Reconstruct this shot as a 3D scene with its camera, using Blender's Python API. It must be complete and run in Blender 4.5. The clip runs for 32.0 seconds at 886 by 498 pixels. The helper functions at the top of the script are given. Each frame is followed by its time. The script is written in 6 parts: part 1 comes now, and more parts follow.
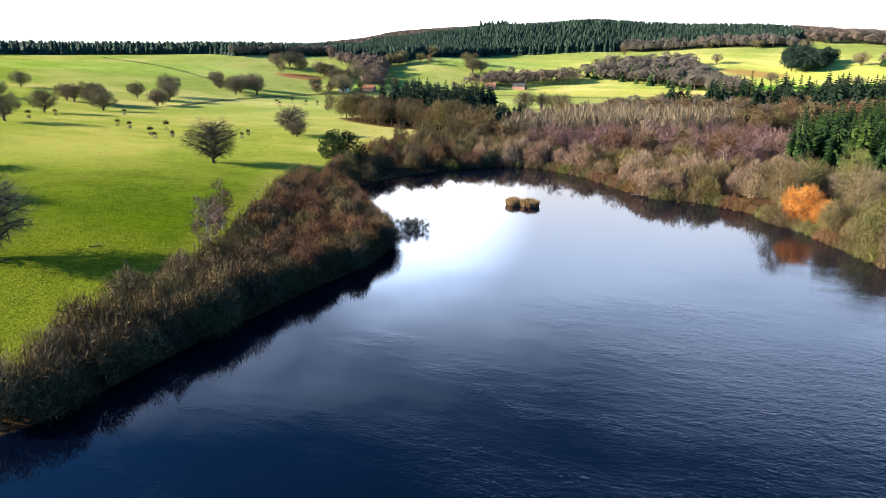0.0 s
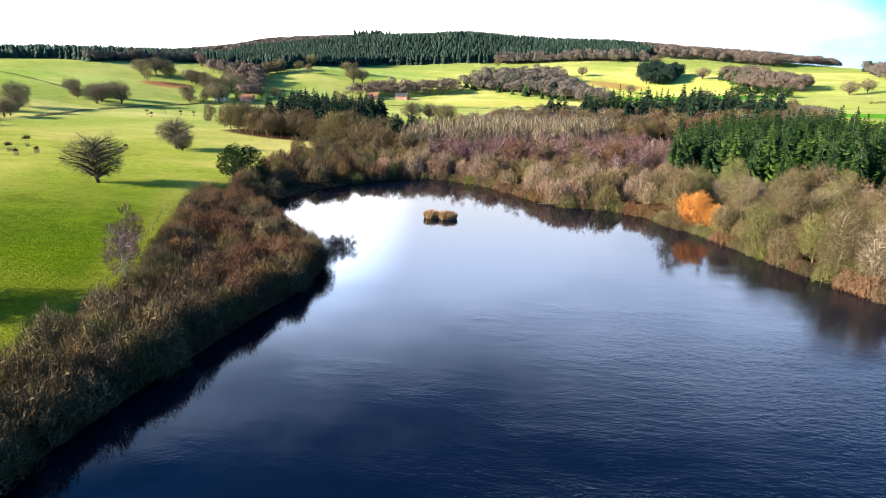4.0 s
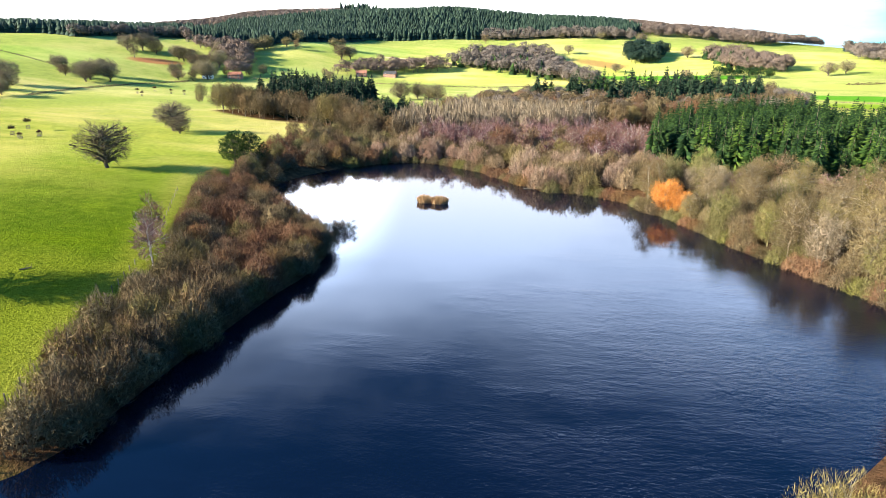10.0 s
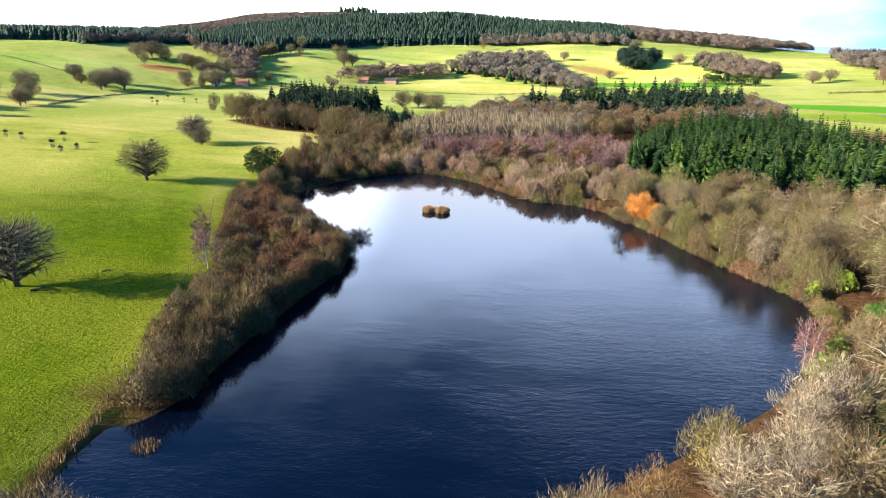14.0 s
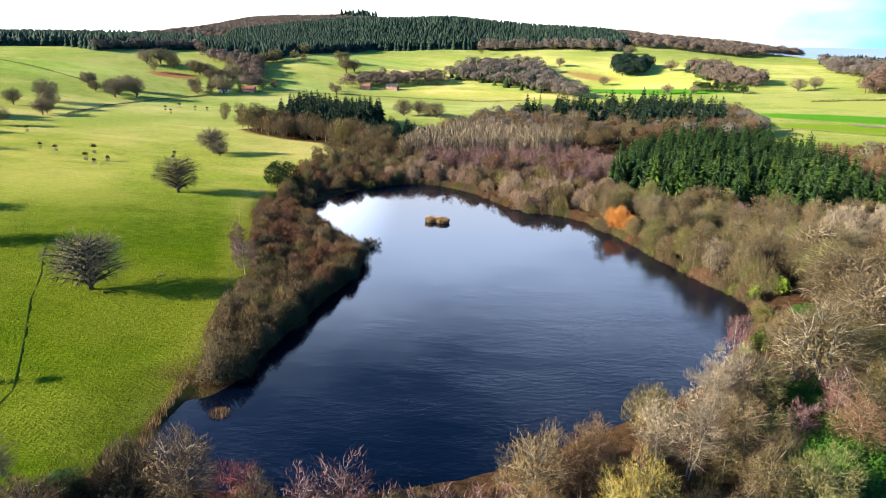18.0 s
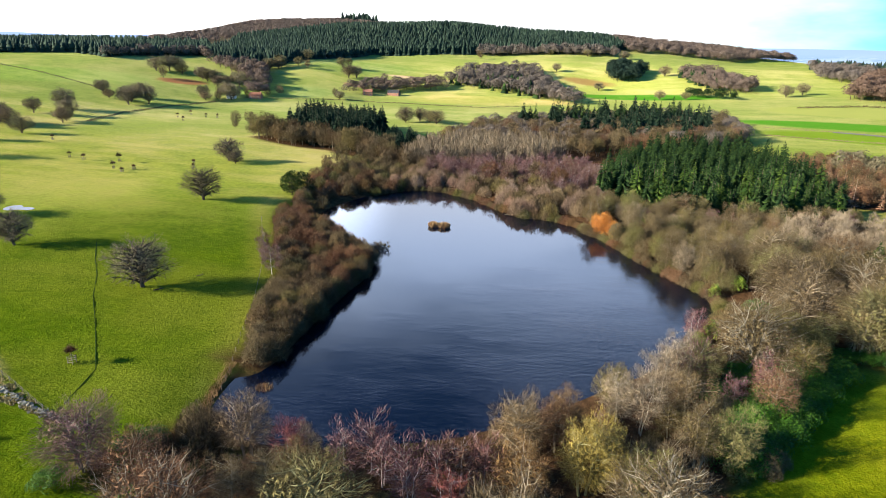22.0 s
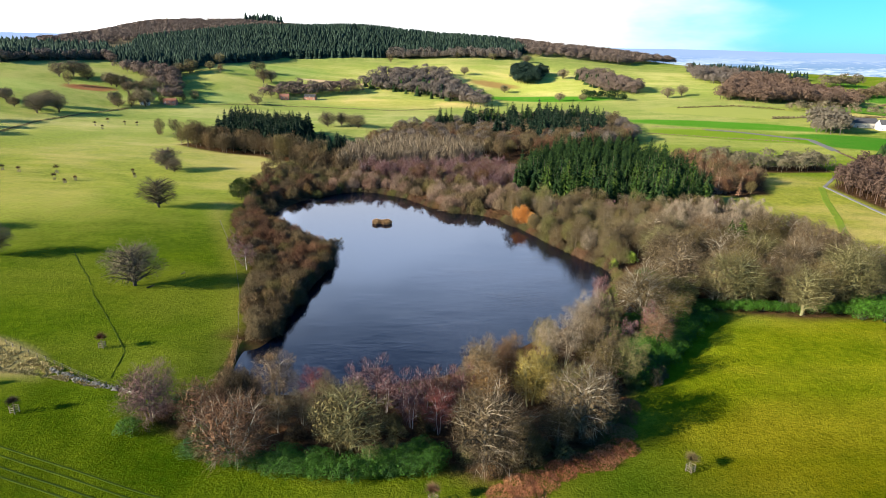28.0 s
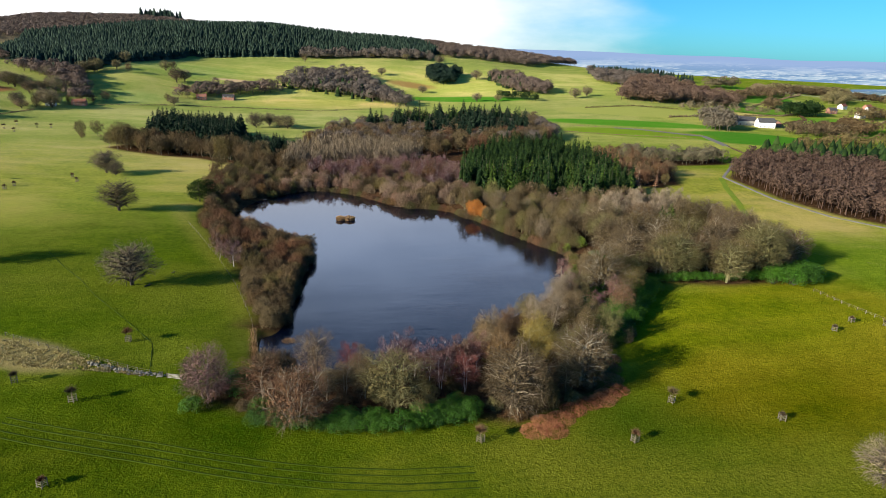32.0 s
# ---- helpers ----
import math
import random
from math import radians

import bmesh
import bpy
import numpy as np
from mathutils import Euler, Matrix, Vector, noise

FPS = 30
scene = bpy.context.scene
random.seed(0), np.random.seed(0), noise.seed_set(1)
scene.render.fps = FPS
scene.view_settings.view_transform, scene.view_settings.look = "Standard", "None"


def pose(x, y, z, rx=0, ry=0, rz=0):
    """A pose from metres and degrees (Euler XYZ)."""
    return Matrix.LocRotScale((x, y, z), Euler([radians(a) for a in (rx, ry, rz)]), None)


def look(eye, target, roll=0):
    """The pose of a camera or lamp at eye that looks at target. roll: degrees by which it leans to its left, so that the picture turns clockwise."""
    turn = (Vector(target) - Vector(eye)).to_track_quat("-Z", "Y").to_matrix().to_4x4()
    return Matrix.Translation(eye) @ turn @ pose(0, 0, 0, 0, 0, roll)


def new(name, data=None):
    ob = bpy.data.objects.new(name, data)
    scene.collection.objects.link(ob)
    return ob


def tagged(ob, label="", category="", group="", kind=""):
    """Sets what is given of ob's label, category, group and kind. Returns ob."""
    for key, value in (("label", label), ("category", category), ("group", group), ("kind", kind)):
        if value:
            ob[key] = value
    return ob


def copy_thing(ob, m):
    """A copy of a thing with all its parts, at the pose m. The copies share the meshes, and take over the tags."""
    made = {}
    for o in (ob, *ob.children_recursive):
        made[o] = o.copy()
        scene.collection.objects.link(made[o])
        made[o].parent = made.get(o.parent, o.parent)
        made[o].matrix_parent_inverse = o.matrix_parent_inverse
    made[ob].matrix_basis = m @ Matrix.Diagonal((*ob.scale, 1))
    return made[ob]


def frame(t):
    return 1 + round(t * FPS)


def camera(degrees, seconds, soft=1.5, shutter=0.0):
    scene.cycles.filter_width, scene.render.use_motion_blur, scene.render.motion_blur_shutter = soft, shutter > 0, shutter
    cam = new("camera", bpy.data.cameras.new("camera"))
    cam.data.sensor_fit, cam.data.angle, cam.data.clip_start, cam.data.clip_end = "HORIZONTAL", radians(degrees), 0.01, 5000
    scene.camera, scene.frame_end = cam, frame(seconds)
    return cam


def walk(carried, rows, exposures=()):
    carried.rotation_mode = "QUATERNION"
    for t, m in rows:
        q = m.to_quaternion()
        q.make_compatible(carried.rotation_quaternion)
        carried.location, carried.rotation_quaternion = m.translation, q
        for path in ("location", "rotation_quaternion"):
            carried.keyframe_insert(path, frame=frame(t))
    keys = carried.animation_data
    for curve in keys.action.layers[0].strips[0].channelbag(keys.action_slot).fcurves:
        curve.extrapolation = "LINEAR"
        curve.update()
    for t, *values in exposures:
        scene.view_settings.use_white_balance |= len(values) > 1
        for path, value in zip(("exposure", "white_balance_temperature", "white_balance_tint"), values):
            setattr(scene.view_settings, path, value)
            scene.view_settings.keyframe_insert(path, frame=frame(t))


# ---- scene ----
cam = camera(73.1, 32.0, 0.7)
PATH = [
    (0, (5.161, 0.451, 32.873), (4.416, 2.220, 32.310), -0.32),
    (1, (1.364, 0.006, 33.416), (0.775, 1.835, 32.861), -0.13),
    (2, (-1.574, -0.793, 33.933), (-2.057, 1.068, 33.383), -0.05),
    (3, (-3.776, -1.540, 34.183), (-4.185, 0.341, 33.641), 0.12),
    (5.5, (-5.211, -2.503, 34.930), (-5.559, -0.608, 34.393), 0.30),
    (6, (-5.047, -2.854, 35.236), (-5.395, -0.959, 34.698), 0.29),
    (6.5, (-4.920, -3.308, 35.555), (-5.265, -1.417, 35.002), 0.32),
    (7, (-4.946, -3.880, 35.882), (-5.286, -1.997, 35.300), 0.37),
    (8, (-5.038, -5.560, 36.744), (-5.367, -3.687, 36.125), 0.42),
    (9, (-4.774, -8.732, 38.066), (-5.096, -6.858, 37.448), 0.57),
    (10, (-4.311, -12.997, 39.628), (-4.629, -11.121, 39.011), 0.63),
    (11, (-3.784, -17.964, 41.382), (-4.099, -16.088, 40.764), 0.64),
    (12, (-3.212, -23.546, 43.271), (-3.525, -21.670, 42.652), 0.71),
    (13, (-2.635, -29.288, 45.612), (-2.947, -27.412, 44.993), 0.76),
    (14, (-1.955, -34.931, 48.132), (-2.266, -33.055, 47.514), 0.75),
    (16.5, (-0.101, -49.078, 54.643), (-0.410, -47.203, 54.021), 0.81),
    (18, (0.848, -56.791, 58.065), (0.543, -54.915, 57.442), 0.90),
    (20, (2.304, -67.019, 62.451), (2.000, -65.144, 61.827), 0.99),
    (22, (3.332, -77.828, 65.984), (3.030, -75.952, 65.361), 0.93),
    (23, (3.971, -83.286, 67.717), (3.669, -81.410, 67.093), 0.86),
    (24, (4.511, -88.726, 69.270), (4.215, -86.849, 68.647), 0.86),
    (24.5, (4.576, -91.483, 69.917), (4.300, -89.602, 69.294), 0.88),
    (25, (4.398, -94.295, 70.485), (4.169, -92.409, 69.862), 0.94),
    (25.5, (3.815, -97.174, 71.039), (3.641, -95.281, 70.416), 0.92),
    (27.5, (-3.128, -109.432, 73.400), (-3.167, -107.532, 72.777), 1.02),
    (28, (-5.747, -112.217, 73.888), (-5.756, -110.317, 73.265), 1.02),
    (29, (-11.758, -117.472, 74.707), (-11.682, -115.572, 74.086), 1.18),
    (30, (-17.974, -122.213, 75.376), (-17.813, -120.318, 74.755), 1.34),
    (31, (-24.598, -126.482, 75.970), (-24.363, -124.595, 75.349), 1.53),
    (32, (-31.689, -130.702, 76.605), (-31.390, -128.824, 75.985), 1.71),
]
walk(cam, [(t, look(e, g, r)) for t, e, g, r in PATH],
     [(0, 1.83), (5, 2.0), (7, 2.14), (8, 2.4), (10, 2.3), (13, 2.1), (19, 1.78), (24, 1.62), (28, 1.44), (32, 0.97)])

# ---- light and sky ----
SUN_AZ = math.atan2(-0.923, -0.385)     # bearing of the sun from north, clockwise
SUN_EL = radians(21)
sun_dir = Vector((math.sin(SUN_AZ) * math.cos(SUN_EL), math.cos(SUN_AZ) * math.cos(SUN_EL), math.sin(SUN_EL)))
sun = new("sun", bpy.data.lights.new("sun", "SUN"))
sun.data.energy, sun.data.angle, sun.data.color = 5.0, radians(0.6), (1.0, 0.93, 0.8)
sun.matrix_world = look(sun_dir * 100, (0, 0, 0))

world = bpy.data.worlds.new("sky")
scene.world = world
world.use_nodes = True
wt = world.node_tree
wt.nodes.clear()


def wnode(kind, **kw):
    n = wt.nodes.new(kind)
    for k, v in kw.items():
        n.inputs[k].default_value = v
    return n


def wmath(op, a, b=None, clamp=False):
    n = wt.nodes.new("ShaderNodeMath")
    n.operation, n.use_clamp = op, clamp
    for i, v in enumerate((a, b)):
        if v is None:
            continue
        if isinstance(v, (int, float)):
            n.inputs[i].default_value = v
        else:
            wt.links.new(v, n.inputs[i])
    return n.outputs[0]


sky = wt.nodes.new("ShaderNodeTexSky")
sky.sky_type, sky.sun_disc, sky.sun_elevation, sky.sun_rotation = "NISHITA", False, SUN_EL, SUN_AZ % (2 * math.pi)
sky.air_density, sky.dust_density, sky.ozone_density = 1.0, 0.3, 3.0
coord = wt.nodes.new("ShaderNodeTexCoord")
sep = wt.nodes.new("ShaderNodeSeparateXYZ")
wt.links.new(coord.outputs["Generated"], sep.inputs[0])
stretch = wt.nodes.new("ShaderNodeMapping")
stretch.inputs["Scale"].default_value = (1.0, 1.0, 3.2)
wt.links.new(coord.outputs["Generated"], stretch.inputs[0])
puffs = wnode("ShaderNodeTexNoise", Scale=3.0, Detail=7.0, Roughness=0.55)
wt.links.new(stretch.outputs[0], puffs.inputs["Vector"])
# a bank of bright winter cloud low in the north and north-west, thinning out upwards and to the east
north = wt.nodes.new("ShaderNodeVectorMath")
north.operation = "DOT_PRODUCT"
wt.links.new(coord.outputs["Generated"], north.inputs[0])
north.inputs[1].default_value = (-0.2, 0.98, 0.0)
east = wmath("MULTIPLY", wmath("MAXIMUM", wmath("ADD", sep.outputs[0], 0.0), 0.0), 1.8)
low = wt.nodes.new("ShaderNodeMapRange")
low.interpolation_type = "SMOOTHSTEP"
for key, value in (("From Min", 0.12), ("From Max", 0.30), ("To Min", 1.0), ("To Max", 0.12)):
    low.inputs[key].default_value = value
wt.links.new(sep.outputs[2], low.inputs["Value"])
east = wmath("MULTIPLY", east, low.outputs[0])
high = wmath("MULTIPLY", wmath("MULTIPLY", sep.outputs[2], sep.outputs[2]), 2.7)
aside = wmath("MULTIPLY", wmath("SUBTRACT", 1.0, north.outputs["Value"]), 1.6)
bank = wmath("SUBTRACT", wmath("SUBTRACT", wmath("SUBTRACT", 1.3, high), aside), east)
bank = wmath("ADD", bank, wmath("MULTIPLY", wmath("SUBTRACT", puffs.outputs[0], 0.5), 1.0))
cover = wt.nodes.new("ShaderNodeMapRange")
cover.inputs["From Min"].default_value, cover.inputs["From Max"].default_value = 0.10, 1.0
cover.interpolation_type = "SMOOTHSTEP"
wt.links.new(bank, cover.inputs["Value"])
# the cloud is thickest and brightest towards the north-north-west
toward = wt.nodes.new("ShaderNodeVectorMath")
toward.operation = "DOT_PRODUCT"
wt.links.new(coord.outputs["Generated"], toward.inputs[0])
toward.inputs[1].default_value = (-0.447, 0.874, 0.19)
glow = wt.nodes.new("ShaderNodeMapRange")
glow.interpolation_type = "SMOOTHSTEP"
for key, value in (("From Min", 0.970), ("From Max", 1.0), ("To Min", 0.64), ("To Max", 1.6)):
    glow.inputs[key].default_value = value
wt.links.new(toward.outputs["Value"], glow.inputs["Value"])
tint = wt.nodes.new("ShaderNodeMix")
tint.data_type, tint.blend_type = "RGBA", "MULTIPLY"
tint.inputs[0].default_value = 1.0
wt.links.new(sky.outputs[0], tint.inputs[6])
tint.inputs[7].default_value = (0.014, 0.048, 0.078, 1)
clouds = wt.nodes.new("ShaderNodeMix")
clouds.data_type = "RGBA"
wt.links.new(cover.outputs[0], clouds.inputs[0])
wt.links.new(tint.outputs[2], clouds.inputs[6])
white = wt.nodes.new("ShaderNodeVectorMath")
white.operation = "SCALE"
thin = wt.nodes.new("ShaderNodeMix")
thin.data_type = "RGBA"
thin.inputs[6].default_value, thin.inputs[7].default_value = (1.0, 1.0, 1.02, 1), (1.18, 1.52, 2.2, 1)
upward = wt.nodes.new("ShaderNodeMapRange")
upward.interpolation_type = "SMOOTHSTEP"
upward.inputs["From Min"].default_value, upward.inputs["From Max"].default_value = 0.14, 0.36
wt.links.new(sep.outputs[2], upward.inputs["Value"])
wt.links.new(upward.outputs[0], thin.inputs[0])
wt.links.new(thin.outputs[2], white.inputs[0])
wt.links.new(glow.outputs[0], white.inputs["Scale"])
wt.links.new(white.outputs[0], clouds.inputs[7])
back = wnode("ShaderNodeBackground", Strength=1.0)
wt.links.new(clouds.outputs[2], back.inputs["Color"])
wout = wt.nodes.new("ShaderNodeOutputWorld")
wt.links.new(back.outputs[0], wout.inputs["Surface"])

# ---- materials ----


class Nodes:
    """A small writer of node materials."""

    def __init__(self, name, rough=0.9, spec=0.2):
        self.mat = bpy.data.materials.new(name)
        self.mat.use_nodes = True
        self.tree = self.mat.node_tree
        self.bsdf = self.tree.nodes["Principled BSDF"]
        self.bsdf.inputs["Roughness"].default_value = rough
        self.bsdf.inputs["Specular IOR Level"].default_value = spec

    def add(self, kind, **kw):
        n = self.tree.nodes.new(kind)
        for k, v in kw.items():
            n.inputs[k].default_value = v
        return n

    def link(self, a, b):
        self.tree.links.new(a, b)

    def put(self, socket, v):
        if isinstance(v, (int, float)):
            socket.default_value = v
        elif isinstance(v, tuple):
            socket.default_value = (*v[:3], 1)
        else:
            self.link(v, socket)

    def math(self, op, a, b=0.0, clamp=False):
        n = self.tree.nodes.new("ShaderNodeMath")
        n.operation, n.use_clamp = op, clamp
        self.put(n.inputs[0], a)
        self.put(n.inputs[1], b)
        return n.outputs[0]

    def mix(self, fac, a, b, kind="MIX"):
        n = self.tree.nodes.new("ShaderNodeMix")
        n.data_type, n.blend_type = "RGBA", kind
        self.put(n.inputs[0], fac)
        self.put(n.inputs[6], a)
        self.put(n.inputs[7], b)
        return n.outputs[2]

    def place(self, scale=(1, 1, 1)):
        c = self.add("ShaderNodeTexCoord")
        m = self.add("ShaderNodeMapping")
        m.inputs["Scale"].default_value = scale
        self.link(c.outputs["Object"], m.inputs[0])
        return m.outputs[0]

    def noise(self, scale, detail=4.0, rough=0.55, where=None):
        n = self.add("ShaderNodeTexNoise", Scale=scale, Detail=detail, Roughness=rough)
        self.link(where if where is not None else self.place(), n.inputs["Vector"])
        return n.outputs[0]

    def step(self, v, lo, hi, a=0.0, b=1.0):
        n = self.add("ShaderNodeMapRange")
        n.interpolation_type = "SMOOTHSTEP"
        self.put(n.inputs["Value"], v)
        for k, x in zip(("From Min", "From Max", "To Min", "To Max"), (lo, hi, a, b)):
            n.inputs[k].default_value = x
        return n.outputs[0]

    def bump(self, height, strength=0.5, distance=0.1):
        n = self.add("ShaderNodeBump", Strength=strength, Distance=distance)
        self.link(height, n.inputs["Height"])
        self.link(n.outputs[0], self.bsdf.inputs["Normal"])

    def colour(self, c):
        self.put(self.bsdf.inputs["Base Color"], c)
        return self.mat


def mottled(name, dark, light, scale=2.0, rough=0.9, spec=0.08, bump=0.0, per_thing=0.4, per_piece=0.65, fine=14.0):
    """Two tones mixed by broad and fine noise, shifted a little from thing to thing and from piece to piece."""
    n = Nodes(name, rough, spec)
    broad, grain = n.noise(scale), n.noise(fine, 3.0)
    info = n.add("ShaderNodeObjectInfo")
    geo = n.add("ShaderNodeNewGeometry")
    f = n.math("ADD", n.math("MULTIPLY", broad, 0.7), n.math("MULTIPLY", grain, 0.3))
    f = n.math("ADD", f, n.math("MULTIPLY", n.math("SUBTRACT", info.outputs["Random"], 0.5), per_thing))
    f = n.math("ADD", f, n.math("MULTIPLY", n.math("SUBTRACT", geo.outputs["Random Per Island"], 0.5), per_piece))
    if bump:
        n.bump(grain, bump, 0.05)
    c = n.mix(n.step(f, 0.26, 0.80), dark, light)
    if name.startswith("twigs") and "pale" not in name:
        # some crowns lean to olive lichen, others to rust-brown buds
        lot = n.math("FRACT", n.math("MULTIPLY", info.outputs["Random"], 7.31))
        c = n.mix(n.step(lot, 0.40, 0.0, 0.0, 0.7), c, n.mix(1.0, c, (0.98, 1.06, 0.62), "MULTIPLY"))
        c = n.mix(n.step(lot, 0.66, 1.0, 0.0, 0.6), c, n.mix(1.0, c, (1.10, 0.90, 0.82), "MULTIPLY"))
    return n.colour(c)


BARK = mottled("bark_grey_brown", (0.09, 0.068, 0.045), (0.29, 0.23, 0.155), 0.8, bump=0.4)
BARK_DARK = mottled("bark_dark", (0.05, 0.04, 0.03), (0.13, 0.10, 0.075), 0.8, bump=0.4)
BARK_PALE = mottled("bark_pale_lichen", (0.114, 0.093, 0.062), (0.291, 0.247, 0.181), 0.6, bump=0.3)
BARK_BIRCH = mottled("bark_birch_white", (0.170, 0.140, 0.123), (0.408, 0.365, 0.332), 0.9, bump=0.2)
BARK_MOSS = mottled("bark_mossy", (0.11, 0.098, 0.042), (0.27, 0.24, 0.115), 0.9, bump=0.4)
TWIG_OAK = mottled("twigs_oak_brown", (0.107, 0.083, 0.045), (0.259, 0.205, 0.122))
TWIG_BROWN = mottled("twigs_brown", (0.055, 0.039, 0.020), (0.155, 0.110, 0.058))
TWIG_RUST = mottled("twigs_rust_brown", (0.087, 0.043, 0.023), (0.196, 0.111, 0.058))
TWIG_GREY = mottled("twigs_grey_buff", (0.073, 0.051, 0.023), (0.181, 0.133, 0.066))
TWIG_PALE = mottled("twigs_pale_straw", (0.124, 0.092, 0.055), (0.321, 0.246, 0.164))
TWIG_PINK = mottled("twigs_pink_buff", (0.146, 0.093, 0.062), (0.309, 0.216, 0.150))
TWIG_PURPLE = mottled("twigs_purple_birch", (0.085, 0.042, 0.041), (0.191, 0.104, 0.095))
TWIG_RED = mottled("twigs_crimson_birch", (0.10, 0.03, 0.028), (0.22, 0.07, 0.06))
TWIG_OLIVE = mottled("twigs_olive", (0.069, 0.060, 0.021), (0.168, 0.146, 0.058))
TWIG_YELLOW = mottled("twigs_yellow_lichen", (0.157, 0.114, 0.025), (0.313, 0.236, 0.060))
TWIG_ORANGE = mottled("twigs_orange_willow", (0.30, 0.12, 0.025), (0.60, 0.28, 0.065))
TWIG_LARCH = mottled("twigs_larch_orange_brown", (0.11, 0.058, 0.034), (0.24, 0.135, 0.08))
NEEDLE = mottled("needles_spruce", (0.007, 0.019, 0.005), (0.033, 0.059, 0.012), 0.5, rough=0.8)
NEEDLE_BLUE = mottled("needles_dark_fir", (0.006, 0.014, 0.007), (0.020, 0.036, 0.017), 0.5, rough=0.8)
NEEDLE_LIGHT = mottled("needles_fresh_green", (0.015, 0.034, 0.005), (0.056, 0.086, 0.012), 0.5, rough=0.8)
LEAF = mottled("leaves_laurel", (0.013, 0.045, 0.003), (0.055, 0.140, 0.006), 0.7, rough=0.6, spec=0.2)
LEAF_YELLOW = mottled("leaves_ivy_yellow_green", (0.07, 0.11, 0.008), (0.22, 0.27, 0.02), 0.7, rough=0.5, spec=0.3)
# dark fir needles made paler and bluer, distance haze put into the colour
NEEDLE_HAZED = mottled("needles_hill_forest", (0.013, 0.026, 0.017), (0.035, 0.055, 0.033), 0.5, rough=0.8)
TWIG_WOODS = mottled("twigs_far_woods", (0.085, 0.067, 0.053), (0.185, 0.148, 0.116), 0.15, per_thing=0.0, per_piece=0.25)
BRACKEN = mottled("dead_bracken", (0.17, 0.06, 0.025), (0.42, 0.19, 0.085), 0.5)
STRAW = mottled("dead_tussock_grass", (0.20, 0.15, 0.05), (0.46, 0.37, 0.16), 0.6)
REED = mottled("dead_reeds", (0.170, 0.098, 0.043), (0.391, 0.246, 0.119), 0.8)
STONE = mottled("grey_field_stone", (0.12, 0.11, 0.08), (0.32, 0.29, 0.22), 1.5, bump=0.5)
TIMBER = mottled("weathered_timber", (0.077, 0.059, 0.042), (0.196, 0.161, 0.115), 2.0, bump=0.3)
RENDER_WHITE = mottled("white_wall_paint", (0.70, 0.69, 0.65), (0.84, 0.83, 0.80), 0.4)
WALL_BRICK = mottled("red_brown_brick", (0.22, 0.10, 0.07), (0.36, 0.18, 0.12), 0.8)
WALL_STONE = mottled("buff_stone_wall", (0.30, 0.26, 0.20), (0.46, 0.41, 0.33), 0.8)
ROOF_SLATE = mottled("dark_slate_roof", (0.045, 0.043, 0.042), (0.10, 0.095, 0.09), 0.8, rough=0.6)
ROOF_TILE = mottled("red_tile_roof", (0.20, 0.08, 0.05), (0.32, 0.15, 0.10), 0.8)
PANE = mottled("dark_window_glass", (0.02, 0.025, 0.03), (0.05, 0.055, 0.06), 0.5, rough=0.1, spec=0.5)
TARMAC = mottled("pale_lane_surface", (0.144, 0.132, 0.114), (0.240, 0.222, 0.198), 0.3)


